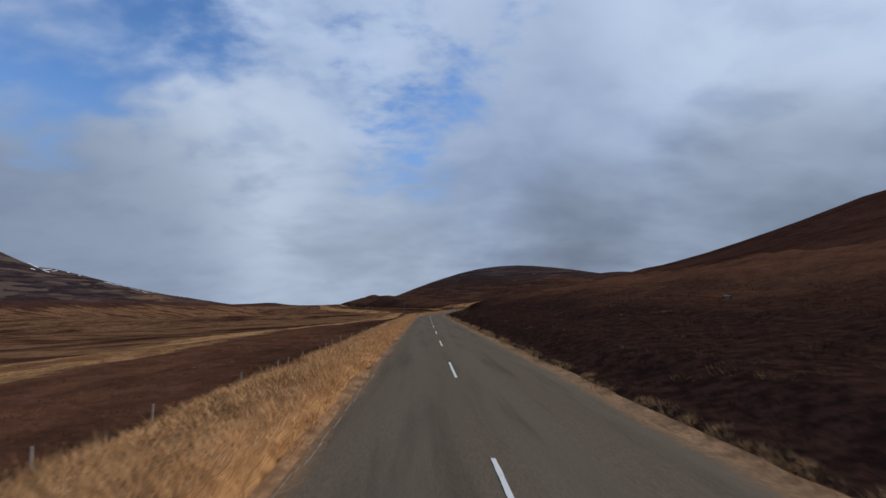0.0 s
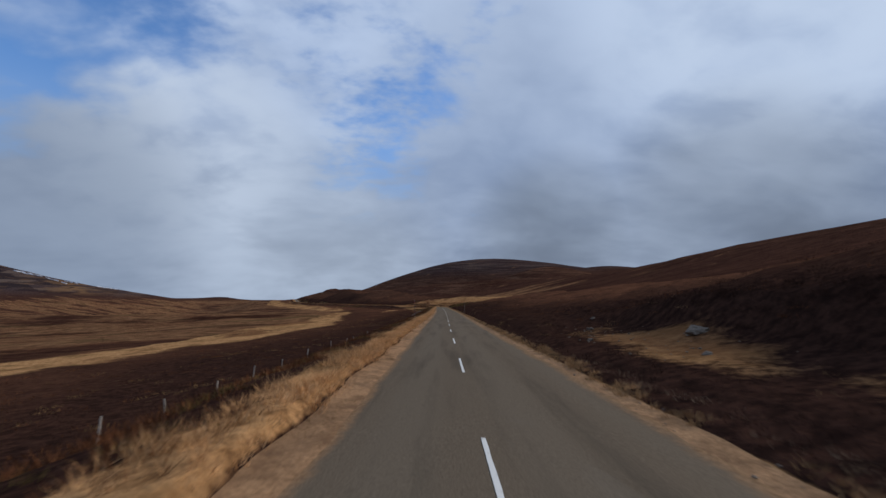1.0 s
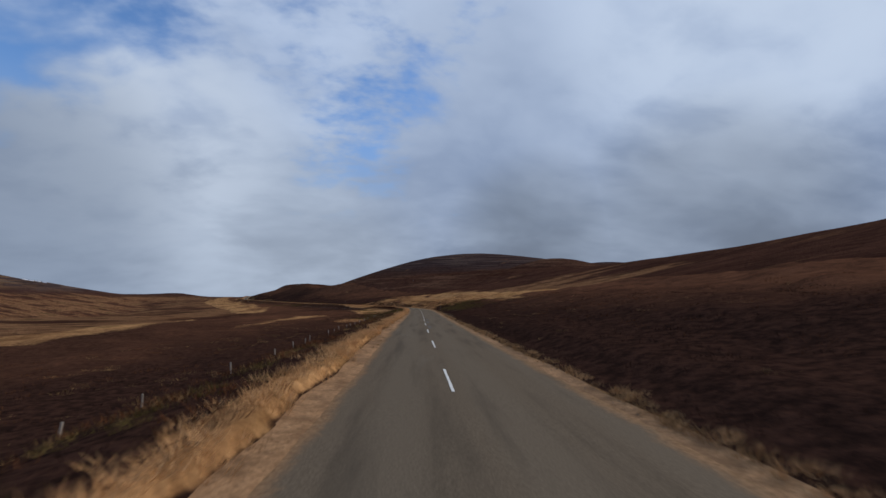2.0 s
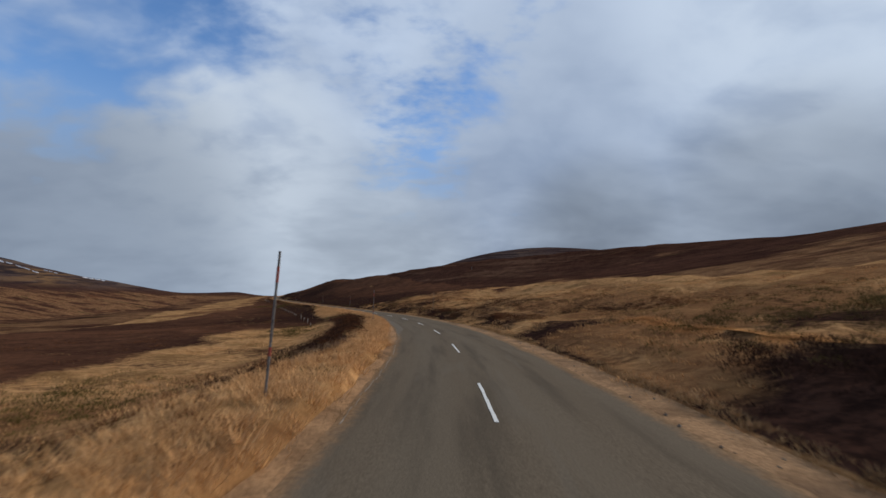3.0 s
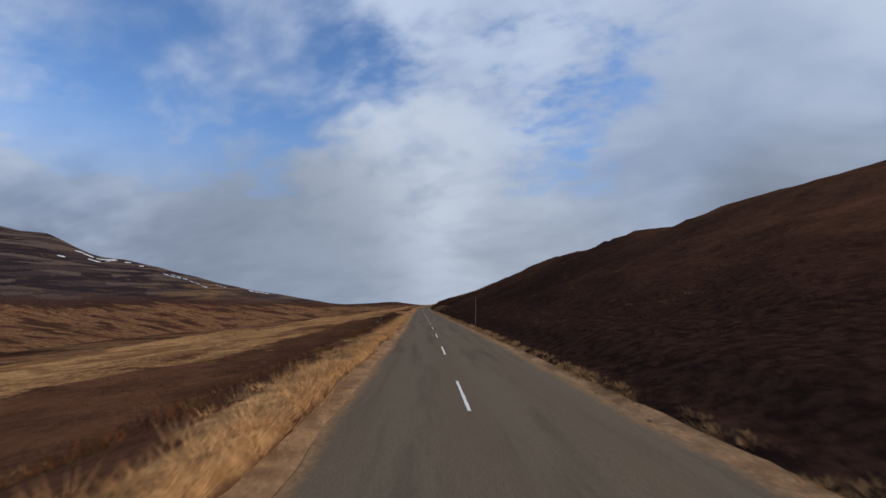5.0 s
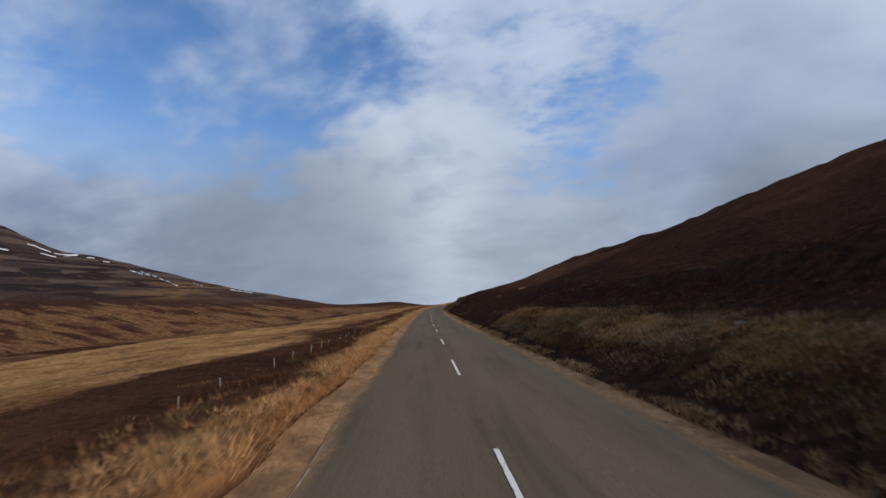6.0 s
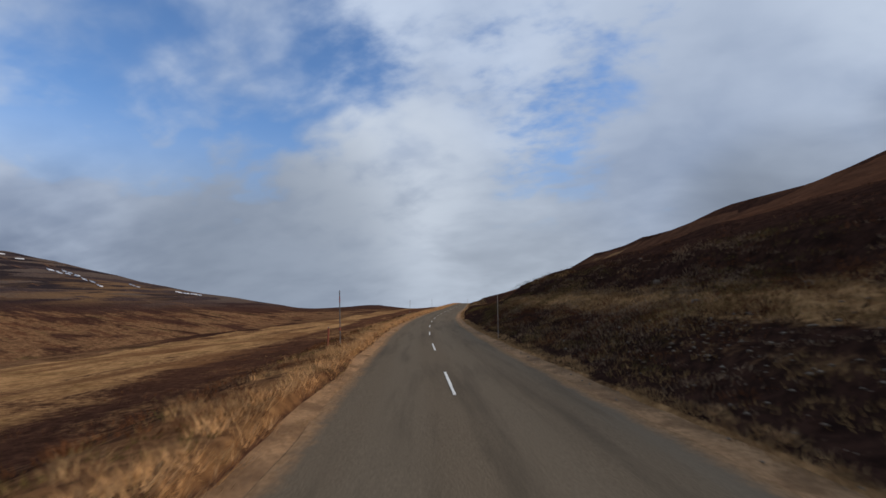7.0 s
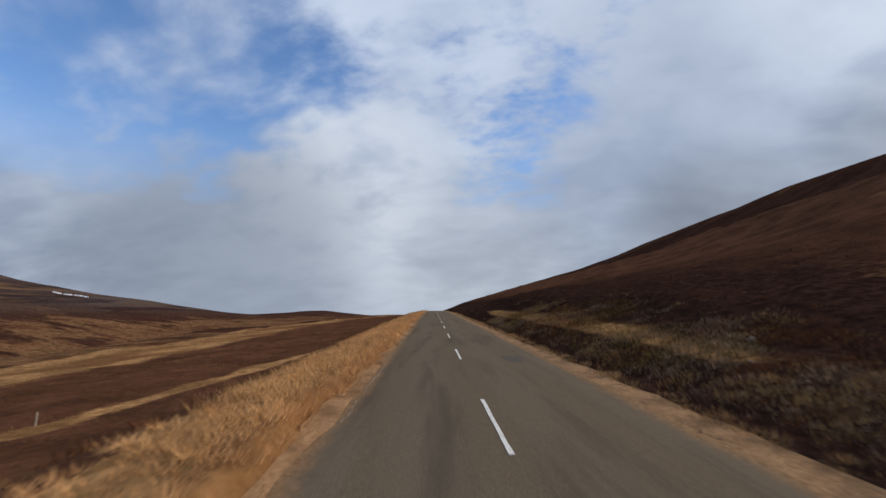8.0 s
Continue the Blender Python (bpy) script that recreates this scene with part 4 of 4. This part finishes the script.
# heather and moss clumps that break up the berm, and tussocks out in the heather
s, d = keep(*along(30000, 3.2, 6.5, 1.0), 0.10, 33, 1.7)
m = rng.uniform(0, 1, len(s)) > 0.75 * full_grass(s)
plants("berm_heather", s[m], -d[m], 16, 0.15, 0.26, 1.2, 0.018, M["russet"], "small brown heather clumps in the grass berm", "heather", rng, 0.05)
s, d = keep(*along(12000, 3.1, 6.0, 1.0), 0.2, 35, 1.2)
plants("berm_moss", s, -d, 22, 0.11, 0.2, 1.2, 0.016, M["moss"], "low green moss clumps in the grass berm", "moss", rng, 0.05)
s, d = keep(*along(11000, 4.6, 22.0, 1.5), 0.08, 37, 2.6)
plants("heath_tussocks", s, -d, 26, 0.08, 0.36, 1.4, 0.012, M["olive"], "dull bleached tussocks scattered through the heather", "grass", rng, 0.05)
s, d = keep(*along(7000, 4.2, 24.0, 1.3), 0.20, 39, 2.6)
plants("heath_tussocks", s, d, 24, 0.07, 0.36, 1.4, 0.012, M["olive"], "dull bleached tussocks scattered through the heather", "grass", rng, 0.05)


def patch_grass(name, count, s0, s1, d0, d1, mat, label):
    s, d = rng.uniform(s0, s1, count), rng.uniform(d0, d1, count)
    g = grassy(*on_line(s, d)[:2], s, d)
    m = g > 0.42
    plants(name, s[m], d[m], 20, 0.08, 0.36, 1.4, 0.0152, mat, label, "grass", rng)


s, d = keep(rng.uniform(325, 455, 1800), rng.uniform(4.0, 26, 1800), 0.28, 43, 4.4)
plants("russet_heather", s, d, 36, 0.08, 0.42, 1.3, 0.015, M["russet"], "russet heather clumps among slope grass", "heather", rng, 0.08)
for kind, seed, limit, near_, count, label in (("moss", 45, 0.2, 4.0, 1500, "dull green mossy hummocks on the slope"), ("russet", 49, 0.1, 4.0, 2200, "russet heather hummocks on the slope"),
                                               ("heather", 53, -0.05, 3.8, 1700, "dark heather hummocks on the slope"), ("gold", 59, 0.0, 4.0, 2600, "straw-coloured grass hummocks on the slope")):
    s, d = rng.uniform(374, 444, count), near_ + ((14 if kind == "heather" else 28) - near_) * rng.uniform(0, 1, count) ** (1.2 if kind == "heather" else 1.1)
    s, d = keep(s, d, limit, seed, 2.4)
    plants("slope_hummocks", s, d, 44, 0.075, 0.55, 1.3, 0.0142, M[kind], label, "heather" if kind in ("russet", "heather") else "grass", rng, 0.05, 0.26)
for s0, s1, reach in ((680, 714, 6.2), (800, 838, 9.5), (926, 962, 8.5)):
    for kind, seed, limit in (("olive", 111, 0.02), ("moss", 113, 0.10), ("russet", 117, 0.0), ("pale", 119, 0.06)):
        s, d = keep(rng.uniform(s0, s1, 1000), rng.uniform(3.9, reach, 1000), limit, seed, 1.9)
        plants("bank_hummocks", s, d, 38, 0.07, 0.5, 1.3, 0.0145, M[kind], "mixed grass, moss and heather hummocks on the bank", "grass", rng, 0.05, 0.24)
# meadow of the bend takes the grass tone with sunlight painted in
patch_grass("meadow_grass", 12000, 345, 446, 3.5, 36, M["sunlit"], "bleached grass tussocks among heather on the slope")
patch_grass("meadow_grass", 4500, 280, 400, -24, -6.5, M["gold"], "bleached grass tussocks beside the bend")
patch_grass("ledge_grass", 2600, 796, 852, 5.7, 8.3, M["straw"], "bleached grass on a ledge above the cutting")
patch_grass("ledge_grass", 900, 682, 713, 4.3, 6.8, M["olive"], "bleached grass on stony cleared ground above the road")
patch_grass("ledge_grass", 1500, 926, 982, 4.7, 7.1, M["straw"], "bleached grass on a ledge above the cutting")
patch_grass("meadow_grass", 9000, 500, 1010, 4.5, 16, M["olive"], "bleached grass tussocks on a ledge of the slope")


# ---------------------------------------------------------------- snow poles
def cylinder(bm, radius, z0, z1, sides=10, top=None):
    ring = []
    for z, r in ((z0, radius), (z1, top or radius)):
        ring.append([bm.verts.new((r * math.cos(2 * math.pi * i / sides) * U, r * math.sin(2 * math.pi * i / sides) * U, z * U)) for i in range(sides)])
    for i in range(sides):
        bm.faces.new((ring[0][i], ring[0][(i + 1) % sides], ring[1][(i + 1) % sides], ring[1][i]))
    bm.faces.new(ring[1])
    bm.faces.new(ring[0][::-1])
    return bm


def snow_pole(height):
    pole = tagged(new("snow_pole"), "grey snow pole with red bands beside the road", "pole", "snow poles along the road")
    part("shaft", cylinder(bmesh.new(), 0.023, -0.3, height, 10, 0.020), M["pole"], pole)
    part("band", cylinder(bmesh.new(), 0.0242, height * 0.79, height * 0.90, 10, 0.0236), M["red"], pole, "faded red band")
    part("band", cylinder(bmesh.new(), 0.0248, height * 0.29, height * 0.35, 10, 0.0244), M["red"], pole, "faded red band")
    part("cap", cylinder(bmesh.new(), 0.0205, height, height + 0.02, 10, 0.017), M["pole"], pole)
    return pole


def slim_pole(height):
    pole = tagged(new("slim_pole"), "slim pale weathered wooden pole on the bank", "pole", "slim poles on the bank")
    part("shaft", cylinder(bmesh.new(), 0.017, -0.3, height, 9, 0.013), M["post"], pole)
    part("tip", cylinder(bmesh.new(), 0.013, height, height + 0.03, 9, 0.005), M["pole"], pole, "grey weathered tip")
    return pole


def set_poles():
    turn = random.Random(3)
    left = ((60, -3.66), (114.7, -4.66), (172, -4.1), (234, -4.0), (297.8, -3.54), (352.6, -3.6), (380.4, -3.65), (410, -3.25), (440.5, -3.4), (506.9, -3.61),
            (562, -3.8), (624, -3.9), (756.7, -3.79), (821.5, -3.9), (865.7, -3.95), (896.1, -3.49))
    right = ((87.6, 3.78), (210, 3.8), (333.1, 4.16), (398.8, 5.2), (600, 3.8), (825.2, 3.4), (895.4, 3.85))
    for first, places in ((snow_pole(2.34), left), (slim_pole(2.2), right)):
        for k, (s, d) in enumerate(places):
            x, y, z = [float(v[0]) for v in ground_at(s, d)]
            lean = {297.8: 4.6, 352.6: 2.4, 410: 3.0, 506.9: 2.5, 60: 1.2, 865.7: 3.6}.get(s, turn.uniform(-2.0, 2.5))
            z = z - (0.06 if d < 0 else 0.0) - (0.12 if s == 297.8 else 0.0)
            m = pose(x * U, y * U, z * U, turn.uniform(-1.5, 1.5), lean, turn.uniform(-8, 8)) @ Matrix.Scale({297.8: 0.9, 410: 0.86, 506.9: 1.03, 865.7: 0.95}.get(s, 1.0), 4)
            if k == 0:
                first.matrix_world = m
            else:
                copy_thing(first, m)


set_poles()


def hillside_post(s, d, tall):
    post = tagged(new("hillside_post"), "weathered wooden post standing alone in heather", "post")
    x, y, z = [float(v[0]) for v in ground_at(s, d)]
    post.matrix_world = pose(x * U, y * U, z * U, 1, 2, 20)
    part("shaft", cylinder(bmesh.new(), 0.10, -0.8, tall, 9, 0.08), M["pole"], post)
    part("cap", cylinder(bmesh.new(), 0.08, tall, tall + 0.06, 9, 0.04), M["post"], post, "pale weathered cap")


# height cut down to fit the camera's view of the skyline
hillside_post(508, 62, 1.2)


# ---------------------------------------------------------------- stock fence
def build_fence(s0, s1, d):
    fence = tagged(new("stock_fence"), "row of low weathered wooden fence posts in heather", "fence")
    turn = random.Random(int(s0))
    shapes = []
    for v in range(4):
        bm = bmesh.new()
        cylinder(bm, 0.032, -0.4, 0.36 + 0.06 * v, 7, 0.027)
        for w in bm.verts:
            w.co.x += turn.uniform(-0.006, 0.006) * U
        me = bpy.data.meshes.new("post")
        bm.to_mesh(me)
        bm.free()
        me.materials.append(M["post"])
        shapes.append(me)
    s = s0
    while s < s1:
        x, y, z = [float(v[0]) for v in ground_at(s, d + turn.uniform(-0.25, 0.25))]
        post = new("post", shapes[turn.randrange(4)])
        post.parent = fence
        post.matrix_basis = pose(x * U, y * U, z * U, turn.uniform(-7, 7), turn.uniform(-7, 7), turn.uniform(0, 360))
        s += turn.choice((3.1, 3.3, 3.6, 6.6)) + turn.uniform(-0.3, 0.3)


build_fence(2, 165, -8.4)
build_fence(236, 330, -8.8)
build_fence(398, 500, -8.6)
build_fence(640, 800, -8.6)
build_fence(909, 938, -13.2)


# ---------------------------------------------------------------- snow on the mountain
def snow_streak(b0, b1, r0, r1, width, seed):
    n = 26
    t = np.linspace(0, 1, n)
    b = np.radians(b0 + (b1 - b0) * t)
    r = r0 + (r1 - r0) * t + 4 * ripple(t * 3, t * 0 + seed, seed, 2)
    w = 0.55 * width * (np.sin(np.pi * t) ** 1.1 + 0.03) * (0.8 + 0.5 * ripple(t * 5, t * 0 + 3.3, seed + 5, 2))
    verts = []
    for side in (-1, 0, 1):
        x, y = -8 - np.sin(b) * (r + side * w), 494 + np.cos(b) * (r + side * w)
        s, d = beside(x, y)
        verts.append(np.stack([x, y, land(x, y, s, d) + (3.0 if side == 0 else 1.5)], 1))
    ob = mesh_object("snow_patch", np.concatenate(verts), grid_faces(3, n), M["snow"])
    tagged(ob, "streak of old white snow lying on the mountain", "snow", "snow streaks on the mountain")


broken = random.Random(21)
for k, (b0, b1, r0, r1, w, pieces) in enumerate(((55.2, 52.0, 1140, 1190, 5.0, 2), (54.2, 51.6, 1115, 1160, 4.0, 2), (56.3, 55.5, 1040, 1048, 3.0, 1), (51.3, 50.7, 1145, 1165, 2.4, 1), (50.1, 49.5, 1128, 1142, 2.4, 1),
                                                 (47.9, 43.7, 1097, 1004, 3.2, 7), (47.2, 45.6, 1100, 1060, 2.2, 3), (43.0, 41.9, 1110, 1069, 2.0, 3), (39.7, 37.6, 1093, 1085, 2.0, 4))):
    for q in range(pieces):
        u0, u1 = (q + broken.uniform(0.0, 0.12)) / pieces, (q + broken.uniform(0.72, 1.0)) / pieces
        shift = broken.uniform(-9, 9)
        snow_streak(b0 + (b1 - b0) * u0, b0 + (b1 - b0) * u1, r0 + (r1 - r0) * u0 + shift, r0 + (r1 - r0) * u1 + shift, w * broken.uniform(0.6, 1.1), k * 4 + q + 1)


# ---------------------------------------------------------------- worn edge line, pale strip and laybys
def edge_line(name, d0, runs, label):
    """Short worn pieces of an old painted edge line."""
    chance = random.Random(name)
    verts, faces = [], []
    for a, c in runs:
        s = a
        while s < c:
            length = chance.uniform(0.15, 0.7)
            if chance.random() < 0.86:
                h = chance.uniform(0.007, 0.016)
                d = (d0 if d0 > 0 else 0.02 - float(paved_left(s))) + chance.uniform(-0.03, 0.03)
                k = len(verts)
                for t in (0, 0.5, 1):
                    w = h * chance.uniform(0.6, 1.1)
                    verts += [on_line(s + t * length, d - w, 0.006 - 0.018 * abs(d)), on_line(s + t * length, d + w, 0.006 - 0.018 * abs(d))]
                faces += [(k, k + 1, k + 3, k + 2), (k + 2, k + 3, k + 5, k + 4)]
            s += length + chance.uniform(0.0, 0.06)
    ob = mesh_object(name, verts, faces, M["crumb"], None, False)
    tagged(ob, label, "road marking", kind="stuff")


edge_line("worn_edge_line_right", 2.60, ((770, 792),), "worn pale crumbs of an old edge line")
edge_line("worn_edge_line_left", -2.33, ((-10, 78), (318, 340), (352, 420), (676, 690), (748, 752), (905, 918), (930, 960)), "worn pale crumbs of an old edge line")


def layby_gravel(s0, s1):
    """Flat gravel where the verge widens."""
    ss = np.arange(s0, s1, 0.5)
    rows_ = []
    for q in np.linspace(0, 1, 7):
        d = -2.3 - (0.6 + layby(ss) + 0.25 * ripple(ss / 1.5, ss * 0 + 1, 91, 3)) * q
        x, y, z = ground_at(ss, d)
        rows_.append(np.stack([x, y, z + 0.03 - 0.05 * (q == 0)], 1))
    ob = mesh_object("layby_gravel", np.concatenate(rows_), grid_faces(7, len(ss)), M["gravel"])
    tagged(ob, "flat tan gravel layby beside the road", "road", kind="structure")


layby_gravel(80, 118)
layby_gravel(642, 684)


def road_overlay(name, s0, s1, d0, d1, lift, mat, label, category):
    """A thin patch or seam on the asphalt."""
    ss = np.arange(s0, s1, 0.35)
    rows_ = []
    taper = ease(ss, s0, s0 + 0.25 * (s1 - s0)) * (1 - ease(ss, s1 - 0.25 * (s1 - s0), s1))
    for q in np.linspace(0, 1, 4):
        d = d0 + (d1 - d0) * q * taper + 0.06 * ripple(ss / 1.3, ss * 0 + 7, 93, 3) + 0.02 * ripple(ss / 0.4, ss * 0 + q * 9, 95, 2)
        x, y, z = on_line(ss, d, lift - 0.018 * np.abs(d))
        rows_.append(np.stack([x, y, z], 1))
    ob = mesh_object(name, np.concatenate(rows_), grid_faces(4, len(ss)), mat)
    tagged(ob, label, category, kind="structure")


road_overlay("asphalt_repair", 368, 398, -2.28, -1.80, 0.004, M["repair"], "paler repaired asphalt strip along the inside of the bend", "road patch")
for s0_, s1_, d0_, d1_ in ((274.5, 279.5, 0.10, 0.42), (282, 285.5, 0.16, 0.46), (266, 271, 0.12, 0.36), (936.5, 938.5, 1.45, 2.0)):
    road_overlay("tar_patch", s0_, s1_, d0_, d1_, 0.004, M["tar"], "dark worn patch beside the centre line", "road patch")
road_overlay("tar_seam", 103, 110, 0.55, 0.60, 0.005, M["tar"], "dark tar seam along a crack in the asphalt", "road patch")


# ---------------------------------------------------------------- stakes, stones and moss
def marker_stake(s, d, tall):
    stake = tagged(new("marker_stake"), "short red-brown wooden marker stake in verge grass", "stake", "marker stakes")
    x, y, z = [float(v[0]) for v in ground_at(s, d)]
    stake.matrix_world = pose(x * U, y * U, z * U, 2, -2, s)
    part("shaft", cylinder(bmesh.new(), 0.035, -0.2, tall, 6, 0.03), M["stake"], stake)
    part("tip", cylinder(bmesh.new(), 0.036, tall, tall + 0.05, 6, 0.018), M["post"], stake, "weathered wooden tip")


marker_stake(823.0, -4.7, 0.8)
marker_stake(824.5, -5.0, 0.8)


def stone_shape(seed, detail):
    bm = bmesh.new()
    bmesh.ops.create_icosphere(bm, subdivisions=detail, radius=0.5)
    shift = Vector((seed * 3.1, seed * 1.7, seed))
    for v in bm.verts:
        v.co *= 0.75 + 0.5 * noise.noise(v.co * 2.2 + shift) + 0.25 * noise.noise(v.co * 5 + shift)
        v.co.z *= 0.6
    return bm


def boulders():
    shapes = []
    for k in range(4):
        bm = stone_shape(k + 1, 3)
        me = bpy.data.meshes.new("boulder")
        bm.to_mesh(me)
        bm.free()
        me.materials.append(M["stone"])
        shapes.append(me)
    pick = random.Random(12)
    for s, d, size in ((129.5, 7.4, 0.9), (126.5, 6.0, 0.3), (133, 5.2, 0.3), (137, 6.5, 0.35), (22, 15, 0.6), (141, 8.0, 0.4), (305, 3.5, 0.24), (303, 3.45, 0.2), (300, 3.4, 0.26), (298, 3.35, 0.18), (62, 3.4, 0.24), (64, 3.5, 0.2), (66.5, 3.45, 0.26),
                       (696, 6.2, 0.24), (700, 5.6, 0.2), (704, 6.4, 0.26), (708, 5.2, 0.2), (692, 5.8, 0.24), (818, 8.0, 0.35), (814, 6.8, 0.25), (811, 7.4, 0.25), (822, 9.5, 0.22), (934, 7.0, 0.3), (938, 6.0, 0.25), (948, 8.2, 0.35)):
        x, y, z = [float(v[0]) for v in ground_at(s, d)]
        ob = new("boulder", shapes[pick.randrange(4)])
        ob.matrix_world = pose(x * U, y * U, (z + 0.10 * size) * U, pick.uniform(-15, 15), pick.uniform(-15, 15), pick.uniform(0, 360)) @ Matrix.Scale(size * U, 4)
        tagged(ob, "rough grey boulder half sunk in heather", "rock", "boulders on the slope")


boulders()


def loose_stones():
    """Small stones on the gravel, one mesh."""
    pick = np.random.default_rng(5)
    n = 4200
    s = pick.uniform(-10, 1010, n)
    d = np.where(pick.uniform(0, 1, n) < 0.5, -pick.uniform(2.35, 3.6, n), pick.uniform(2.75, 3.4, n))
    size = 0.012 + 0.03 * pick.uniform(0, 1, n) ** 3
    x, y, _ = on_line(s, d)
    z = np.interp(s, LINE_S, LINE_Z) - 0.018 * np.abs(d) + np.interp(np.abs(d), [2.3, 2.9, 3.3, 3.7], [-0.02, 0.02, 0.06, 0.10])
    shape = np.array([(1, 0, 0), (0, 1, 0), (-1, 0, 0), (0, -1, 0), (0, 0, 0.8), (0, 0, -0.6)])
    v = shape[None] * pick.uniform(0.6, 1.3, (n, 6, 3)) * size[:, None, None] + np.stack([x, y, z], 1)[:, None]
    f = np.array([(0, 1, 4), (1, 2, 4), (2, 3, 4), (3, 0, 4), (1, 0, 5), (2, 1, 5), (3, 2, 5), (0, 3, 5)])
    ob = mesh_object("loose_stones", v.reshape(-1, 3), (np.arange(n)[:, None, None] * 6 + f[None]).reshape(-1, 3), M["stone"], None, False)
    tagged(ob, "small pale loose stones on the gravel shoulders", "stones", kind="stuff")


loose_stones()


def scree(spots):
    """Loose grey stones that have run down the cutting, one mesh."""
    pick = np.random.default_rng(15)
    s, d = [np.concatenate([pick.normal(p_[i], p_[i + 2], p_[4]) for p_ in spots]) for i in (0, 1)]
    d = np.maximum(d, 3.7)
    n = len(s)
    size = 0.018 + 0.05 * pick.uniform(0, 1, n) ** 2.5
    x, y, z = ground_at(s, d)
    shape = np.array([(1, 0, 0), (0.3, 0.95, 0.2), (-0.9, 0.4, -0.1), (-0.5, -0.85, 0.1), (0.5, -0.8, -0.1), (0.2, 0.1, 0.42), (0, 0, -0.6)])
    v = shape[None] * pick.uniform(0.6, 1.3, (n, 7, 3)) * size[:, None, None] + np.stack([x, y, z + 0.08], 1)[:, None]
    f = np.array([(0, 1, 5), (1, 2, 5), (2, 3, 5), (3, 4, 5), (4, 0, 5), (1, 0, 6), (2, 1, 6), (3, 2, 6), (4, 3, 6), (0, 4, 6)])
    ob = mesh_object("scree", v.reshape(-1, 3), (np.arange(n)[:, None, None] * 7 + f[None]).reshape(-1, 3), M["scree"])
    tagged(ob, "loose grey stones fallen down the cutting", "stones", kind="stuff")


scree(((798, 4.6, 2.5, 0.5, 420), (811, 5.0, 4, 0.5, 330), (803, 6.4, 6, 0.6, 160), (873, 6.2, 2, 0.8, 160), (690, 5.4, 5, 0.5, 240), (699, 4.8, 4, 0.4, 120), (940, 5.4, 8, 0.5, 140), (92, 6.6, 2, 0.5, 60), (132, 6.0, 4, 0.7, 90), (672, 5.2, 2, 0.6, 70)))


def clumps(name, spots, mat, label, height, category):
    s, d = [], []
    for s0, d0, ls, ld, count in spots:
        s.append(rng.normal(s0, ls, count))
        d.append(rng.normal(d0, ld, count))
    s, d = np.concatenate(s), np.concatenate(d)
    m = (np.abs(d) > 3.6)
    plants(name, s[m], d[m], 20, height * 0.8, 0.3, 1.3, 0.012, mat, label, category, rng)


clumps("green_moss", ((511, 5.1, 0.7, 0.3, 60), (455.6, 4.5, 0.7, 0.3, 70), (840, 7, 6, 1.4, 260), (100, 8.5, 4, 1.2, 300), (328, 8, 7, 2.4, 800), (318, -8, 6, 2, 600), (412, 8, 6, 2, 300), (404, -6.2, 1.2, 0.6, 80), (542, -12.5, 5, 1.8, 700), (342, -9, 4, 2.2, 500), (390, -10, 5, 1.2, 350), (364, 13, 4, 3, 500), (326, 10, 6, 3, 500), (871, 6, 3, 1, 200), (518, -7.4, 9, 1.3, 1100), (868, -6.5, 3, 0.8, 160), (700, 7, 8, 1.2, 250)),
       M["moss"], "patches of green moss and rushes among heather", 0.14, "moss")
clumps("pale_dead_heather", ((64, 3.7, 3, 0.1, 60), (50, 3.5, 12, 0.12, 110), (82, 3.55, 10, 0.12, 130), (120, 3.75, 9, 0.12, 90), (300, 3.8, 6, 0.15, 80), (315, 6, 6, 1, 40), (814, 6.6, 9, 1.5, 320), (695, 6.5, 12, 1.4, 220), (938, 6, 8, 1, 50), (868, -5.4, 4, 0.5, 130), (742, -5.4, 4, 0.4, 50), (505, -5.0, 4, 0.4, 60), (361, -4.5, 3, 0.3, 90), (381, -4.5, 3, 0.25, 70), (297, -5.2, 2, 0.4, 40)),
       M["pale"], "bleached dead heather stalks beside the road", 0.08, "heather")
